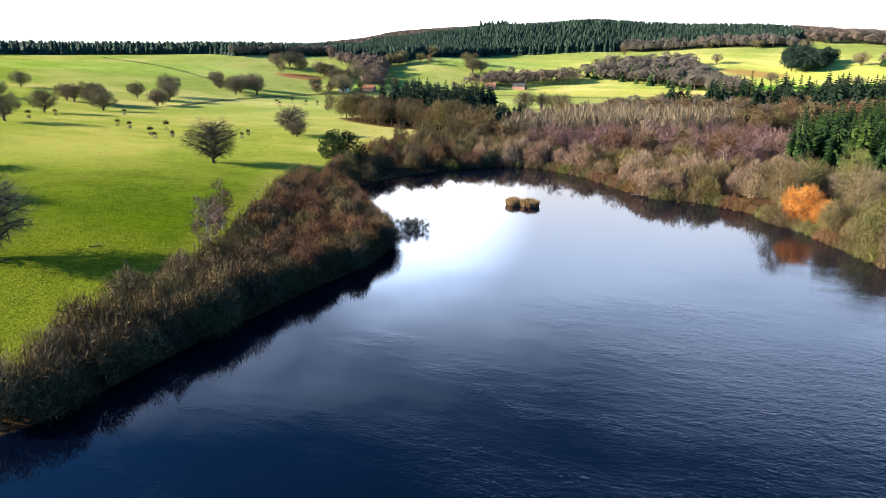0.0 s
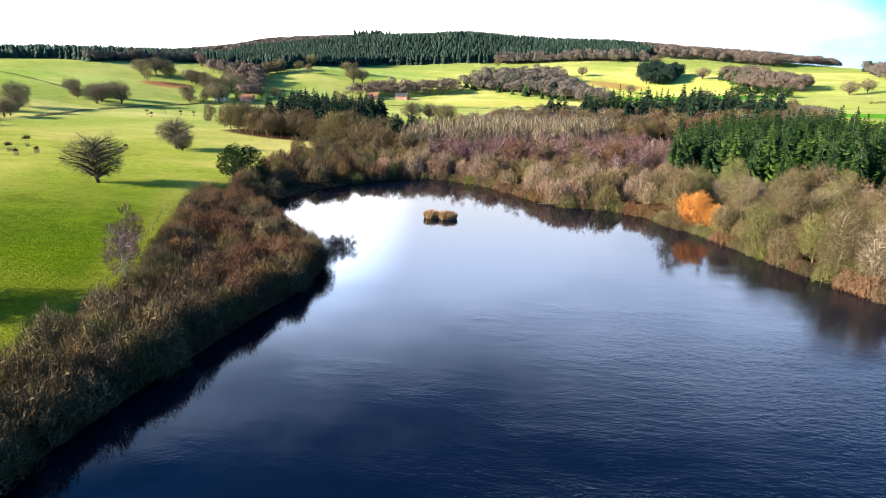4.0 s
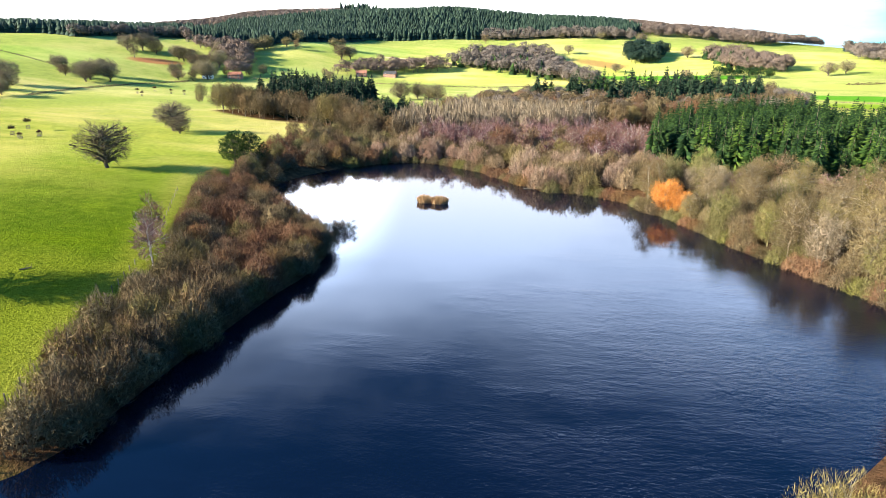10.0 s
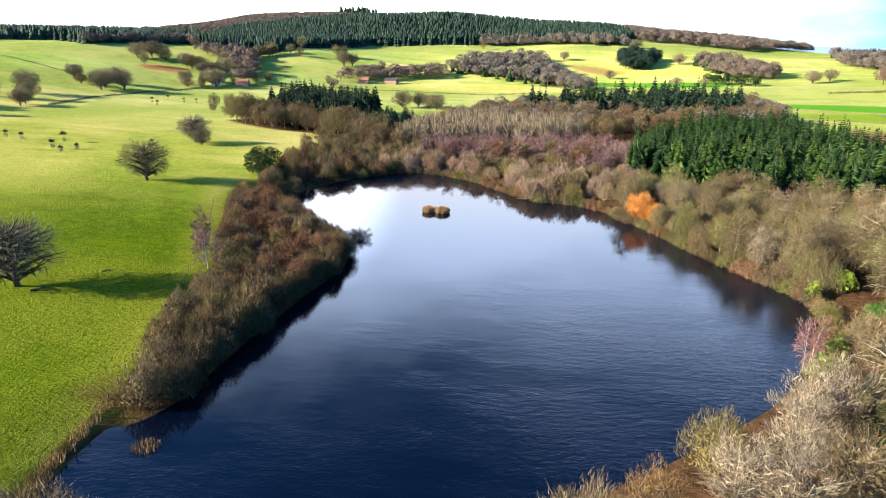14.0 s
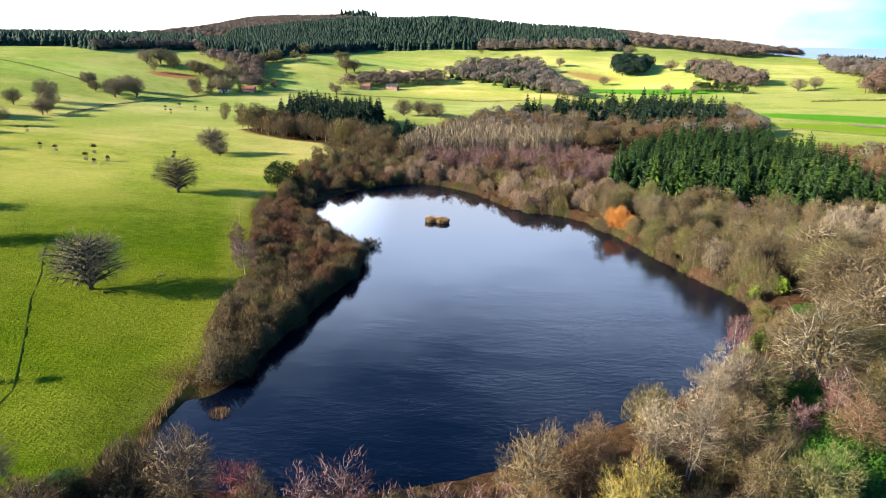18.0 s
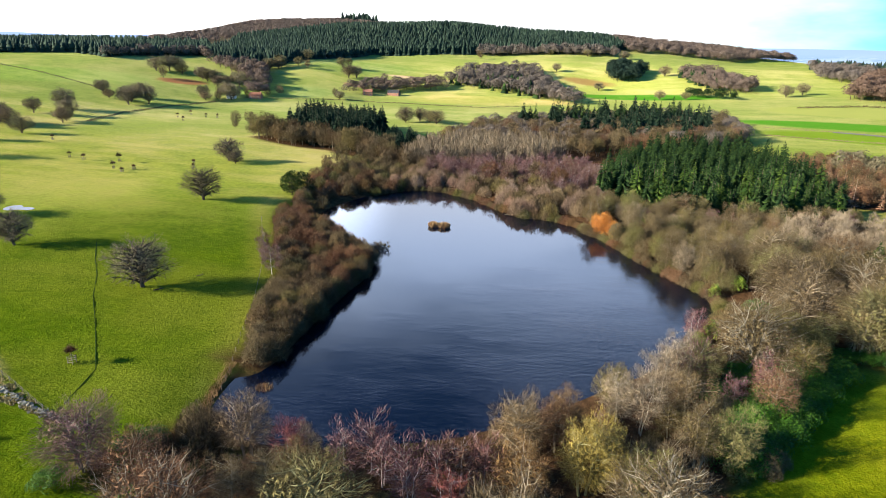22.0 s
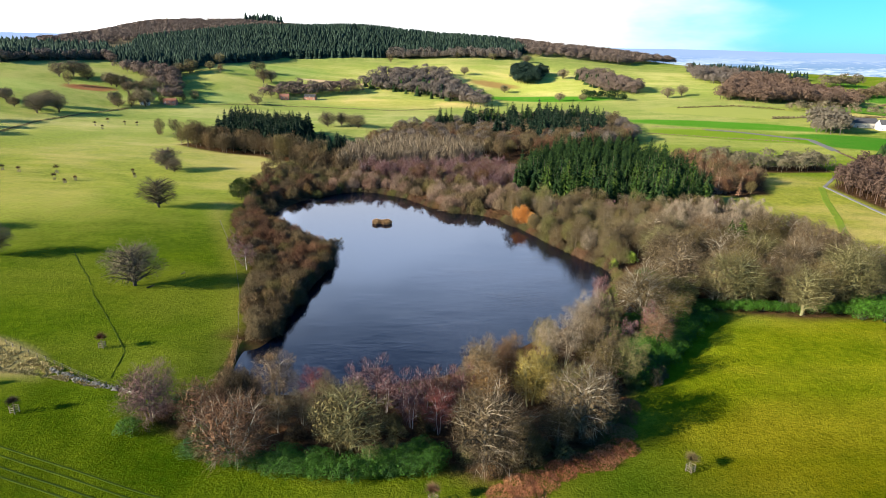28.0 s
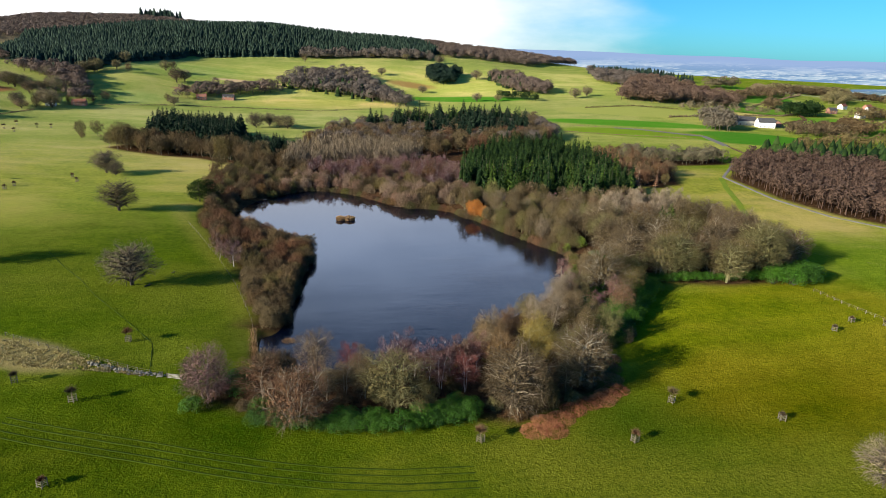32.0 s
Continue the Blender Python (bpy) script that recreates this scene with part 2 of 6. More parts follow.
def ground_material():
    n = Nodes("pasture", 1.0, 0.0)
    attr = n.add("ShaderNodeAttribute")
    attr.attribute_name = "plan"
    split = n.add("ShaderNodeSeparateColor")
    n.link(attr.outputs["Color"], split.inputs[0])
    litter, dry, lush = split.outputs[0], split.outputs[1], split.outputs[2]
    spot = n.place()
    broad, mid = n.noise(0.012, 5.0, 0.6, spot), n.noise(0.09, 6.0, 0.62, spot)
    small, fine, tuft = n.noise(0.55, 5.0, 0.65, spot), n.noise(3.0, 3.0, 0.7, spot), n.noise(1.1, 4.0, 0.7, spot)
    lanes = n.noise(0.05, 4.0, 0.6, n.place((0.25, 1.0, 1.0)))
    f = n.math("ADD", n.math("MULTIPLY", mid, 0.45), n.math("MULTIPLY", small, 0.55))
    grass = n.mix(n.step(f, 0.32, 0.68), (0.080, 0.140, 0.008), (0.195, 0.250, 0.016))
    grass = n.mix(n.step(n.math("ADD", n.math("MULTIPLY", broad, 0.6), n.math("MULTIPLY", lanes, 0.4)), 0.44, 0.62, 0.0, 0.6), grass, (0.32, 0.31, 0.050))
    grass = n.mix(n.math("MULTIPLY", dry, n.step(f, 0.25, 0.6, 0.45, 1.0)), grass, (0.36, 0.32, 0.07))
    grass = n.mix(lush, grass, (0.045, 0.115, 0.004))
    grass = n.mix(n.step(n.math("ADD", n.math("MULTIPLY", fine, 0.5), n.math("MULTIPLY", tuft, 0.5)), 0.44, 0.62, 0.0, 0.6), grass, (0.050, 0.085, 0.004))

    def blob(cx, cy, rx, ry, turn=0.0, soft=0.25, ragged=0.5):
        """A patch of ground of that centre and half-lengths, with a ragged edge."""
        m = n.add("ShaderNodeMapping")
        m.vector_type = "TEXTURE"
        m.inputs["Location"].default_value = (cx, cy, 0)
        m.inputs["Rotation"].default_value = (0, 0, radians(turn))
        m.inputs["Scale"].default_value = (rx, ry, 1e6)
        c = n.add("ShaderNodeTexCoord")
        n.link(c.outputs["Object"], m.inputs[0])
        d = n.add("ShaderNodeVectorMath")
        d.operation = "LENGTH"
        n.link(m.outputs[0], d.inputs[0])
        r = n.math("ADD", d.outputs["Value"], n.math("MULTIPLY", n.math("SUBTRACT", mid, 0.5), ragged))
        return n.step(r, 1.0 - soft, 1.0 + soft, 1.0, 0.0)

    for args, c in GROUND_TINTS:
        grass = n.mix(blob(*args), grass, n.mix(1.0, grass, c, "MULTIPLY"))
    # far fields: drier grass, with some distance haze mixed into the colour
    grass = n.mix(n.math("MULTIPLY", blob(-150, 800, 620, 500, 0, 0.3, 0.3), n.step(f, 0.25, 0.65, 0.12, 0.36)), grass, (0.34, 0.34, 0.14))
    grass = n.mix(n.math("MULTIPLY", blob(-230, 230, 190, 150, 20, 0.5, 0.5), n.step(f, 0.25, 0.65, 0.03, 0.16)), grass, (0.36, 0.34, 0.10))
    for args, c in GROUND_PATCHES:
        grass = n.mix(n.math("MULTIPLY", blob(*args), n.step(f, 0.2, 0.7, 0.7, 1.0)), grass, c)
    leaf = n.mix(n.step(n.math("ADD", n.math("MULTIPLY", small, 0.6), n.math("MULTIPLY", fine, 0.4)), 0.35, 0.65), (0.028, 0.017, 0.009), (0.105, 0.055, 0.026))
    n.bump(n.math("ADD", n.math("MULTIPLY", tuft, 0.7), n.math("MULTIPLY", fine, 0.3)), 1.0, 0.6)
    return n.colour(n.mix(litter, grass, leaf))


def water_material():
    n = Nodes("lake_water", 0.05, 0.5)
    n.bsdf.inputs["IOR"].default_value = 1.33
    spot = n.place()
    broad = n.noise(0.02, 4.0, 0.6, n.place((1.0, 2.2, 1.0)))
    # breeze on the open south-east water, calm in the lee of the west bank
    sep3 = n.add("ShaderNodeSeparateXYZ")
    n.link(spot, sep3.inputs[0])
    reach = n.math("SUBTRACT", n.math("MULTIPLY", sep3.outputs[0], 0.011), n.math("MULTIPLY", sep3.outputs[1], 0.0085))
    wind = n.step(n.math("ADD", n.math("ADD", reach, 1.0), n.math("MULTIPLY", n.math("SUBTRACT", broad, 0.5), 2.4)), 0.05, 1.05, 0.02, 1.0)
    ripple = n.noise(2.4, 3.0, 0.6, n.place((0.8, 1.2, 1.0)))
    chop = n.noise(0.9, 3.0, 0.55, n.place((0.75, 1.2, 1.0)))
    n.bump(n.math("MULTIPLY", n.math("ADD", n.math("MULTIPLY", ripple, 0.5), n.math("MULTIPLY", chop, 0.7)), wind), 0.6, 0.15)
    n.put(n.bsdf.inputs["Roughness"], n.step(wind, 0.0, 1.0, 0.03, 0.10))
    return n.colour(n.mix(n.step(broad, 0.3, 0.7), (0.0006, 0.0018, 0.006), (0.001, 0.003, 0.010)))

# ---- helpers for meshes ----


def mesh_from(name, verts, faces, mat, smooth=False):
    me = bpy.data.meshes.new(name)
    me.from_pydata([tuple(v) for v in verts], [], faces)
    if mat:
        me.materials.append(mat)
    if smooth:
        me.shade_smooth()
    me.update()
    return me


def big_mesh(name, verts, tris, mat):
    """A mesh from arrays of points and of triangles."""
    me = bpy.data.meshes.new(name)
    k = len(tris)
    me.vertices.add(len(verts))
    me.vertices.foreach_set("co", np.asarray(verts, np.float32).ravel())
    me.loops.add(3 * k)
    me.loops.foreach_set("vertex_index", np.asarray(tris, np.int32).ravel())
    me.polygons.add(k)
    me.polygons.foreach_set("loop_start", np.arange(0, 3 * k, 3, dtype=np.int32))
    me.update(calc_edges=True)
    me.materials.append(mat)
    return me


def part(name, bm, material, parent, label=""):
    me = bpy.data.meshes.new(name)
    bm.to_mesh(me)
    bm.free()
    me.materials.append(material)
    ob = new(name, me)
    ob.parent = parent
    return tagged(ob, label)


def piece(name, me, parent, label="", m=None):
    ob = new(name, me)
    ob.parent = parent
    if m is not None:
        ob.matrix_basis = m
    return tagged(ob, label)


def box(bm, cx, cy, cz, sx, sy, sz, bevel=0.0, turn=None):
    r = bmesh.ops.create_cube(bm, size=1.0)
    m = Matrix.Translation((cx, cy, cz)) @ (turn or Matrix()) @ Matrix.Diagonal((sx, sy, sz, 1))
    bmesh.ops.transform(bm, matrix=m, verts=r["verts"])
    if bevel:
        bmesh.ops.bevel(bm, geom=list({e for v in r["verts"] for e in v.link_edges}), offset=bevel, segments=1, affect="EDGES")


class Growth:
    """Collects tapered limbs and thin twigs as points and triangles."""

    def __init__(self, seed):
        self.rng = random.Random(seed)
        self.v, self.f = [], []

    def limb(self, points, r0, r1, sides=5):
        k = len(points)
        base = len(self.v)
        for i, p in enumerate(points):
            a = (points[min(i + 1, k - 1)] - points[max(i - 1, 0)]).normalized()
            u = a.orthogonal().normalized()
            w = a.cross(u)
            r = r0 + (r1 - r0) * i / (k - 1)
            for s in range(sides):
                t = 2 * math.pi * s / sides
                self.v.append(p + (u * math.cos(t) + w * math.sin(t)) * r)
        for i in range(k - 1):
            for s in range(sides):
                a, b = base + i * sides + s, base + i * sides + (s + 1) % sides
                self.f += [(a, b, b + sides), (a, b + sides, a + sides)]

    def blade(self, p, d, length, width):
        side = d.cross(self.unit()).normalized() * width * 0.5
        k = len(self.v)
        self.v += [p - side, p + side, p + d * length]
        self.f.append((k, k + 1, k + 2))

    def spray(self, p, out, length, width, loose=0.5):
        """A flat spray of twigs that lies on the crown's outside, facing outward."""
        n = (out + self.unit() * loose).normalized()
        d = n.cross(self.unit()).normalized()
        side = n.cross(d) * width * 0.5
        k = len(self.v)
        self.v += [p - side - d * length * 0.5, p + side - d * length * 0.5, p + d * length * 0.5]
        self.f.append((k, k + 1, k + 2))

    def leaf(self, p, normal, size):
        u = normal.cross(self.unit()).normalized() * size
        w = normal.cross(u).normalized() * size * 0.6
        k = len(self.v)
        self.v += [p - u * 0.5, p + w * 0.5 + normal * size * 0.12, p + u * 0.5, p - w * 0.5 + normal * size * 0.12]
        self.f += [(k, k + 1, k + 2), (k, k + 2, k + 3)]

    def unit(self):
        g = self.rng.gauss
        v = Vector((g(0, 1), g(0, 1), g(0, 1)))
        return v.normalized() if v.length > 1e-4 else Vector((0, 0, 1))

    def mesh(self, name, mat):
        return mesh_from(name, self.v, self.f, mat)


def curve(a, b, lift, rng, wob, n=4):
    """A bent line from a to b that rises early."""
    out = []
    for i in range(n + 1):
        t = i / n
        p = a.lerp(b, t)
        p = p + Vector((rng.uniform(-wob, wob), rng.uniform(-wob, wob), lift * math.sin(math.pi * t) + rng.uniform(-wob, wob) * 0.6)) * (0 if i in (0, n) else 1)
        out.append(p)
    return out


def bare_tree(name, seed, h, r, low, clusters, twigs, trunk_r, bark, twig, twig_len=1.0, twig_w=0.05, stems=1, lean=0.3, upright=0.0, puff=0.30, subs=4, limb=0.30, segs=3, core=0.35, inner=13):
    """A leafless tree: stems and limbs in one part, the haze of twigs in another. low: where the crown begins, as a share of h."""
    wood, fine = Growth(seed), Growth(seed + 1)
    rng = wood.rng
    zc = h * (low + (1 - low) * 0.46)
    up, down = h - zc, zc - h * low
    stalks = []
    for s in range(stems):
        a = 2 * math.pi * s / stems + rng.uniform(0, 1)
        foot = Vector((math.cos(a), math.sin(a), 0)) * (0 if stems == 1 else trunk_r * 2.2)
        reach = r * (lean if stems > 1 else 0.10) * rng.uniform(0.5, 1.3)
        top = Vector((math.cos(a) * reach, math.sin(a) * reach, zc + up * 0.35))
        line = curve(foot + Vector((0, 0, -0.3)), top, 0.0, rng, trunk_r * 0.8, 6)
        wood.limb(line, trunk_r, trunk_r * 0.3, 6 if h > 8 else 4)
        stalks.append(line)
    for c in range(clusters):
        # even directions over the crown, most of them near its outside
        zz = 1 - 2.0 * (c + 0.5) / clusters
        a = c * 2.39996 + rng.uniform(-0.4, 0.4)
        rho = math.sqrt(max(0, 1 - zz * zz))
        out = rng.uniform(0.70, 0.92) if c % 4 else rng.uniform(0.3, 0.6)
        lump = 1 + 0.13 * math.sin(2 * a + seed) + 0.09 * math.sin(5 * a + 3 * zz + seed * 2)
        out *= lump
        centre = Vector((rho * math.cos(a) * r * out, rho * math.sin(a) * r * out, zc + zz * out * (up if zz > 0 else down)))
        stem = min(stalks, key=lambda l: (l[-1] - centre).length)
        t = min(1.0, max(0.2, (centre.z - r * rho * out * 0.45) / (zc + up * 0.35)))
        start = stem[min(6, max(1, round(t * 6)))]
        line = curve(start, centre, r * 0.07, rng, r * 0.05, segs)
        rr = trunk_r * limb * rng.uniform(0.7, 1.2)
        wood.limb(line, rr, rr * 0.2, 3)
        size = r * puff * rng.uniform(0.8, 1.2)
        outward = Vector((rho * math.cos(a), rho * math.sin(a), zz * 0.8 + upright)).normalized()
        for b in range(subs):
            d = (outward + wood.unit() * 0.8).normalized()
            q0 = line[rng.choice((1, 2, -1))]
            span = size * rng.uniform(0.9, 1.4)
            mid_way = q0 + d * span * 0.5 + wood.unit() * span * 0.1
            wood.limb([q0, mid_way, mid_way + (d + outward * 0.5 + wood.unit() * 0.35).normalized() * span * 0.6], max(rr * 0.4, 0.024), 0.010, 3)
        root = Vector((0, 0, zc - down * core))
        for i in range(int(twigs * (2.0 if twig_w < 0.1 else 1.15))):
            p = centre + fine.unit() * size * 1.12 * rng.random() ** 0.45
            d = ((p - root).normalized() + fine.unit() * 0.6 + Vector((0, 0, upright * 0.6))).normalized()
            fine.blade(p - d * twig_len * 0.3, d, twig_len * rng.uniform(0.6, 1.25), twig_w * (0.62 if twig_w < 0.1 else 0.95) * rng.uniform(0.6, 1.4))
    for i in range(clusters * inner):
        way = fine.unit()
        d = way * (0.88 * rng.random() ** 0.35)
        p = Vector((d.x * r, d.y * r, zc + d.z * (up if d.z > 0 else down)))
        fine.spray(p, way, twig_len * 1.1, r * 0.034)
    ob = new(name)
    piece("trunk", wood.mesh("trunk", bark), ob)
    piece("crown", fine.mesh("crown", twig), ob)
    return ob


def dome_shrub(name, seed, h, r, twigs, twig, bark=None, twig_len=0.9, twig_w=0.05, stems=16, low=0.05):
    """A many-stemmed willow: stems arching from one foot, and a smooth dome of fine twigs that point outward."""
    wood, fine = Growth(seed), Growth(seed + 1)
    rng = fine.rng
    root = Vector((0, 0, -0.25 * h))

    def skin(d, q):
        a = math.atan2(d.y, d.x)
        swell = 1 + 0.09 * math.sin(3 * a + seed) + 0.07 * math.sin(5 * a + 4 * d.z + 2 * seed) + 0.05 * math.sin(9 * a + 7 * d.z + seed)
        return Vector((d.x * r * swell * q, d.y * r * swell * q, h * (low + (1 - low) * max(0.0, d.z) * swell * q)))

    def outward(least):
        a, z = rng.uniform(0, 2 * math.pi), rng.uniform(least, 1.0)
        c = math.sqrt(1 - z * z)
        return Vector((c * math.cos(a), c * math.sin(a), z))

    for k in range(stems):
        d = outward(0.15)
        end = skin(d, 0.88)
        foot = Vector((d.x * 0.3, d.y * 0.3, -0.3))
        line = curve(foot, end, h * 0.12, wood.rng, r * 0.04, 3)
        wood.limb(line, 0.075, 0.025, 3)
        for b in range(3):
            q = line[2] + wood.unit() * 0.1
            wood.limb([q, q + (end - line[1]).normalized() * r * 0.3 + wood.unit() * r * 0.16], 0.03, 0.012, 3)
    for k in range(int(twigs * 0.30)):
        way = outward(0.0)
        fine.spray(skin(way, rng.uniform(0.45, 0.88)), way, 0.8, 0.2)
    for k in range(twigs):
        p = skin(outward(0.0), 1 - 0.26 * rng.random() ** 1.6)
        d = ((p - root).normalized() + Vector((0, 0, 0.3)) + fine.unit() * 0.6).normalized()
        n = twig_len * rng.uniform(0.6, 1.3)
        fine.blade(p - d * n * 0.6, d, n, twig_w * rng.uniform(0.6, 1.4))
    ob = new(name)
    piece("trunk", wood.mesh("trunk", bark or BARK), ob)
    piece("crown", fine.mesh("crown", twig), ob)
    return ob


def conifer(name, seed, h, r, mat, bark, levels=22, spread=13, clear=0.06, droop=0.35):
    """A spruce or fir: a straight stem and whorls of drooping, tapered sprays."""
    wood, fine = Growth(seed), Growth(seed + 1)
    rng = fine.rng
    wood.limb([Vector((0, 0, -0.3)), Vector((0, 0, h * 0.5)), Vector((0, 0, h * 0.98))], h * 0.016, h * 0.003, 5)
    for k in range(levels):
        t = k / (levels - 1)
        z = h * (clear + (1 - clear) * t ** 0.9) - 0.2
        rad = r * (1 - t) ** 0.85 * rng.uniform(0.85, 1.12) + 0.12 * r * (t < 0.97)
        for s in range(max(4, int(spread * (1 - 0.5 * t)))):
            a = rng.uniform(0, 2 * math.pi)
            length = rad * rng.uniform(0.7, 1.15)
            d = Vector((math.cos(a), math.sin(a), 0))
            side = Vector((-d.y, d.x, 0)) * length * rng.uniform(0.13, 0.24)
            up = rng.uniform(0.0, 0.2) * length
            p0 = Vector((0, 0, z + up))
            p1 = d * length * 0.55 + Vector((0, 0, z - droop * length * 0.25))
            p2 = d * length + Vector((0, 0, z - droop * length * rng.uniform(0.5, 1.0)))
            i = len(fine.v)
            hang = Vector((0, 0, -0.18 * length))
            fine.v += [p0, p1 - side + hang, p1 + side + hang, p2, p1 + Vector((0, 0, 0.08 * length))]
            fine.f += [(i, i + 1, i + 4), (i, i + 4, i + 2), (i + 4, i + 1, i + 3), (i + 4, i + 3, i + 2)]
    for s in range(5):
        fine.blade(Vector((0, 0, h * 0.93)), (Vector((0, 0, 1)) + fine.unit() * 0.3).normalized(), h * 0.09, h * 0.02)
    ob = new(name)
    piece("trunk", wood.mesh("trunk", bark), ob)
    piece("crown", fine.mesh("crown", mat), ob)
    return ob


def leaf_bush(name, seed, h, r, leaves, size, mat):
    """A dense evergreen bush: lumps of leaves over a few stems."""
    wood, fine = Growth(seed), Growth(seed + 1)
    rng = fine.rng
    lumps = []
    for k in range(11):
        a, q = k * 2.4, math.sqrt((k + 0.5) / 11)
        lumps.append((Vector((math.cos(a) * q * r * 0.72, math.sin(a) * q * r * 0.72, h * (0.66 - 0.34 * q * q) * rng.uniform(0.8, 1.1))), r * rng.uniform(0.3, 0.46)))
        wood.limb(curve(Vector((math.cos(a) * 0.2, math.sin(a) * 0.2, -0.2)), lumps[-1][0], 0.1, rng, 0.1, 3), 0.07, 0.03, 4)
    for i in range(leaves):
        c, q = rng.choice(lumps)
        d = fine.unit()
        if d.z < -0.5:
            d.z = -d.z
        p = c + Vector((d.x * q, d.y * q, d.z * q * h / r * 0.8)) * rng.uniform(0.82, 1.06)
        if p.z < 0.05:
            p.z = rng.uniform(0.05, 0.5)
        fine.leaf(p, (d + fine.unit() * 0.5).normalized(), size * rng.uniform(0.6, 1.3))
    ob = new(name)
    piece("trunk", wood.mesh("trunk", BARK_DARK), ob)
    piece("foliage", fine.mesh("foliage", mat), ob)
    return ob


def pine(name, seed, h, r, mat, bark, clumps=36, base=0.18):
    """A pine with a bare stem and rounded plates of needles."""
    wood, fine = Growth(seed), Growth(seed + 1)
    rng = fine.rng
    stem = curve(Vector((0, 0, -0.3)), Vector((rng.uniform(-0.4, 0.4), rng.uniform(-0.4, 0.4), h * 0.9)), 0, rng, 0.2, 5)
    wood.limb(stem, h * 0.028, h * 0.008, 6)
    for c in range(clumps):
        k = (c + 0.5) / clumps
        a = c * 2.4 + rng.uniform(-0.4, 0.4)
        z = h * (base + (1 - base) * k)
        reach = r * math.sin(math.pi * (0.18 + 0.75 * k)) * rng.uniform(0.45, 1.0)
        centre = Vector((math.cos(a) * reach, math.sin(a) * reach, z))
        wood.limb(curve(stem[min(5, 1 + int(k * 4.5))], centre, 0.2, rng, 0.15, 3), 0.09, 0.03, 4)
        size = r * rng.uniform(0.26, 0.42)
        for i in range(95):
            d = fine.unit()
            p = centre + Vector((d.x * size, d.y * size, d.z * size * 0.6)) * rng.uniform(0.6, 1.0)
            fine.blade(p, (d + fine.unit() * 0.5 + Vector((0, 0, 0.4))).normalized(), 0.55, 0.22)
    ob = new(name)
    piece("trunk", wood.mesh("trunk", bark), ob)
    piece("crown", fine.mesh("crown", mat), ob)
    return ob


# ---- the lie of the land ----
NEAR_SPOTS = [(-101, 58, 4.5), (-126, 140, 6), (-176, 242, 5.5), (-238, 373, 8), (-86, 13, 4), (39, -22, 3), (-20, -70, 4), (100, 0, 4),
              (135, 45, 3.5), (-60, -18, 3), (-45, 240, 2), (60, 240, 5), (90, 190, 5), (0, 420, 5), (-150, 340, 4), (120, 330, 7), (0, -200, 6),
              (-200, -50, 8), (-200, 100, 9), (220, -50, 5), (220, 150, 4), (-300, 170, 14), (75, 100, 2.5), (-70, 90, 1.6), (0, 20, 1.2)]
HILL_SPOTS = [(-353, 329, 12), (-406, 446, 20), (-338, 521, 15), (-193, 637, 15), (-100, 470, 6), (-347, 679, 42), (-312, 714, 49), (-513, 626, 55),
              (-700, 660, 62), (-575, 886, 66), (-90, 994, 62), (-269, 963, 60), (28, 845, 45), (109, 831, 37), (74, 783, 25.6), (190, 1032, 71),
              (315, 1002, 56), (368, 879, 44), (402, 771, 31), (380, 670, 24), (306, 426, 11), (289, 377, 8), (376, 439, 12), (528, 699, 16)]
FAR_SPOTS = [(555, 917, 48), (803, 1117, 22), (-190, 1150, 109), (-390, 1165, 105), (-200, 1500, 104), (-520, 1567, 139), (-790, 1560, 134), (-1150, 1500, 72), (-1080, 1250, 66), (70, 1150, 93), (300, 1185, 77),
             (450, 1185, 60), (300, 1500, 60), (-840, 1414, 106), (-820, 500, 60), (1400, 1800, -15), (1500, 600, -5), (1000, -800, 5), (-1000, -800, 25), (-1300, 500, 60), (0, -1500, 10),
             (1700, 3300, 10), (2700, 2700, 0), (500, 3600, 40), (-2000, 3000, 50), (3600, 800, 0), (-3600, 0, 50), (0, -4000, 20), (3500, -3500, 10), (-3500, -3500, 30)]
SPOTS = np.array(NEAR_SPOTS + HILL_SPOTS + FAR_SPOTS, float)


def soft(d2):
    return np.sqrt(d2 + 35.0 ** 2)


def lie_of_land():
    k = len(SPOTS)
    m = np.zeros((k + 1, k + 1))
    m[:k, :k] = soft(((SPOTS[:, None, :2] - SPOTS[None, :, :2]) ** 2).sum(-1))
    m[:k, k] = m[k, :k] = 1
    return np.linalg.solve(m, np.append(SPOTS[:, 2], 0))


LAND = lie_of_land()


def rounded(points, times=2):
    """A closed outline with its corners cut round."""
    p = np.array(points, float)
    for _ in range(times):
        q = np.roll(p, -1, axis=0)
        p = np.stack([0.75 * p + 0.25 * q, 0.25 * p + 0.75 * q], 1).reshape(-1, 2)
    return p


LAKE = rounded([(-55, 8), (-57, 18), (-58, 27), (-51.5, 30), (-51, 46), (-50.5, 60), (-48.5, 76), (-47, 90), (-48, 102), (-52, 111), (-64, 122), (-72, 131), (-81, 138),
                (-87, 146), (-88, 160), (-86, 174), (-79, 192), (-67, 207), (-52, 213), (-36, 207), (-18, 190), (-9, 176), (-5, 169), (3, 171), (14, 166), (23, 156),
                (34, 132), (43, 113), (50, 100), (55, 93), (55, 80), (47, 64), (41, 56), (28, 42), (12, 28), (-4, 15), (-22, 8), (-42, 4)])


def inside(poly, x, y):
    x, y = np.asarray(x, float), np.asarray(y, float)
    hit = np.zeros(x.shape, bool)
    for (x0, y0), (x1, y1) in zip(poly, np.roll(poly, -1, axis=0)):
        if y0 != y1:
            hit ^= ((y0 > y) != (y1 > y)) & (x < (x1 - x0) * (y - y0) / (y1 - y0) + x0)
    return hit


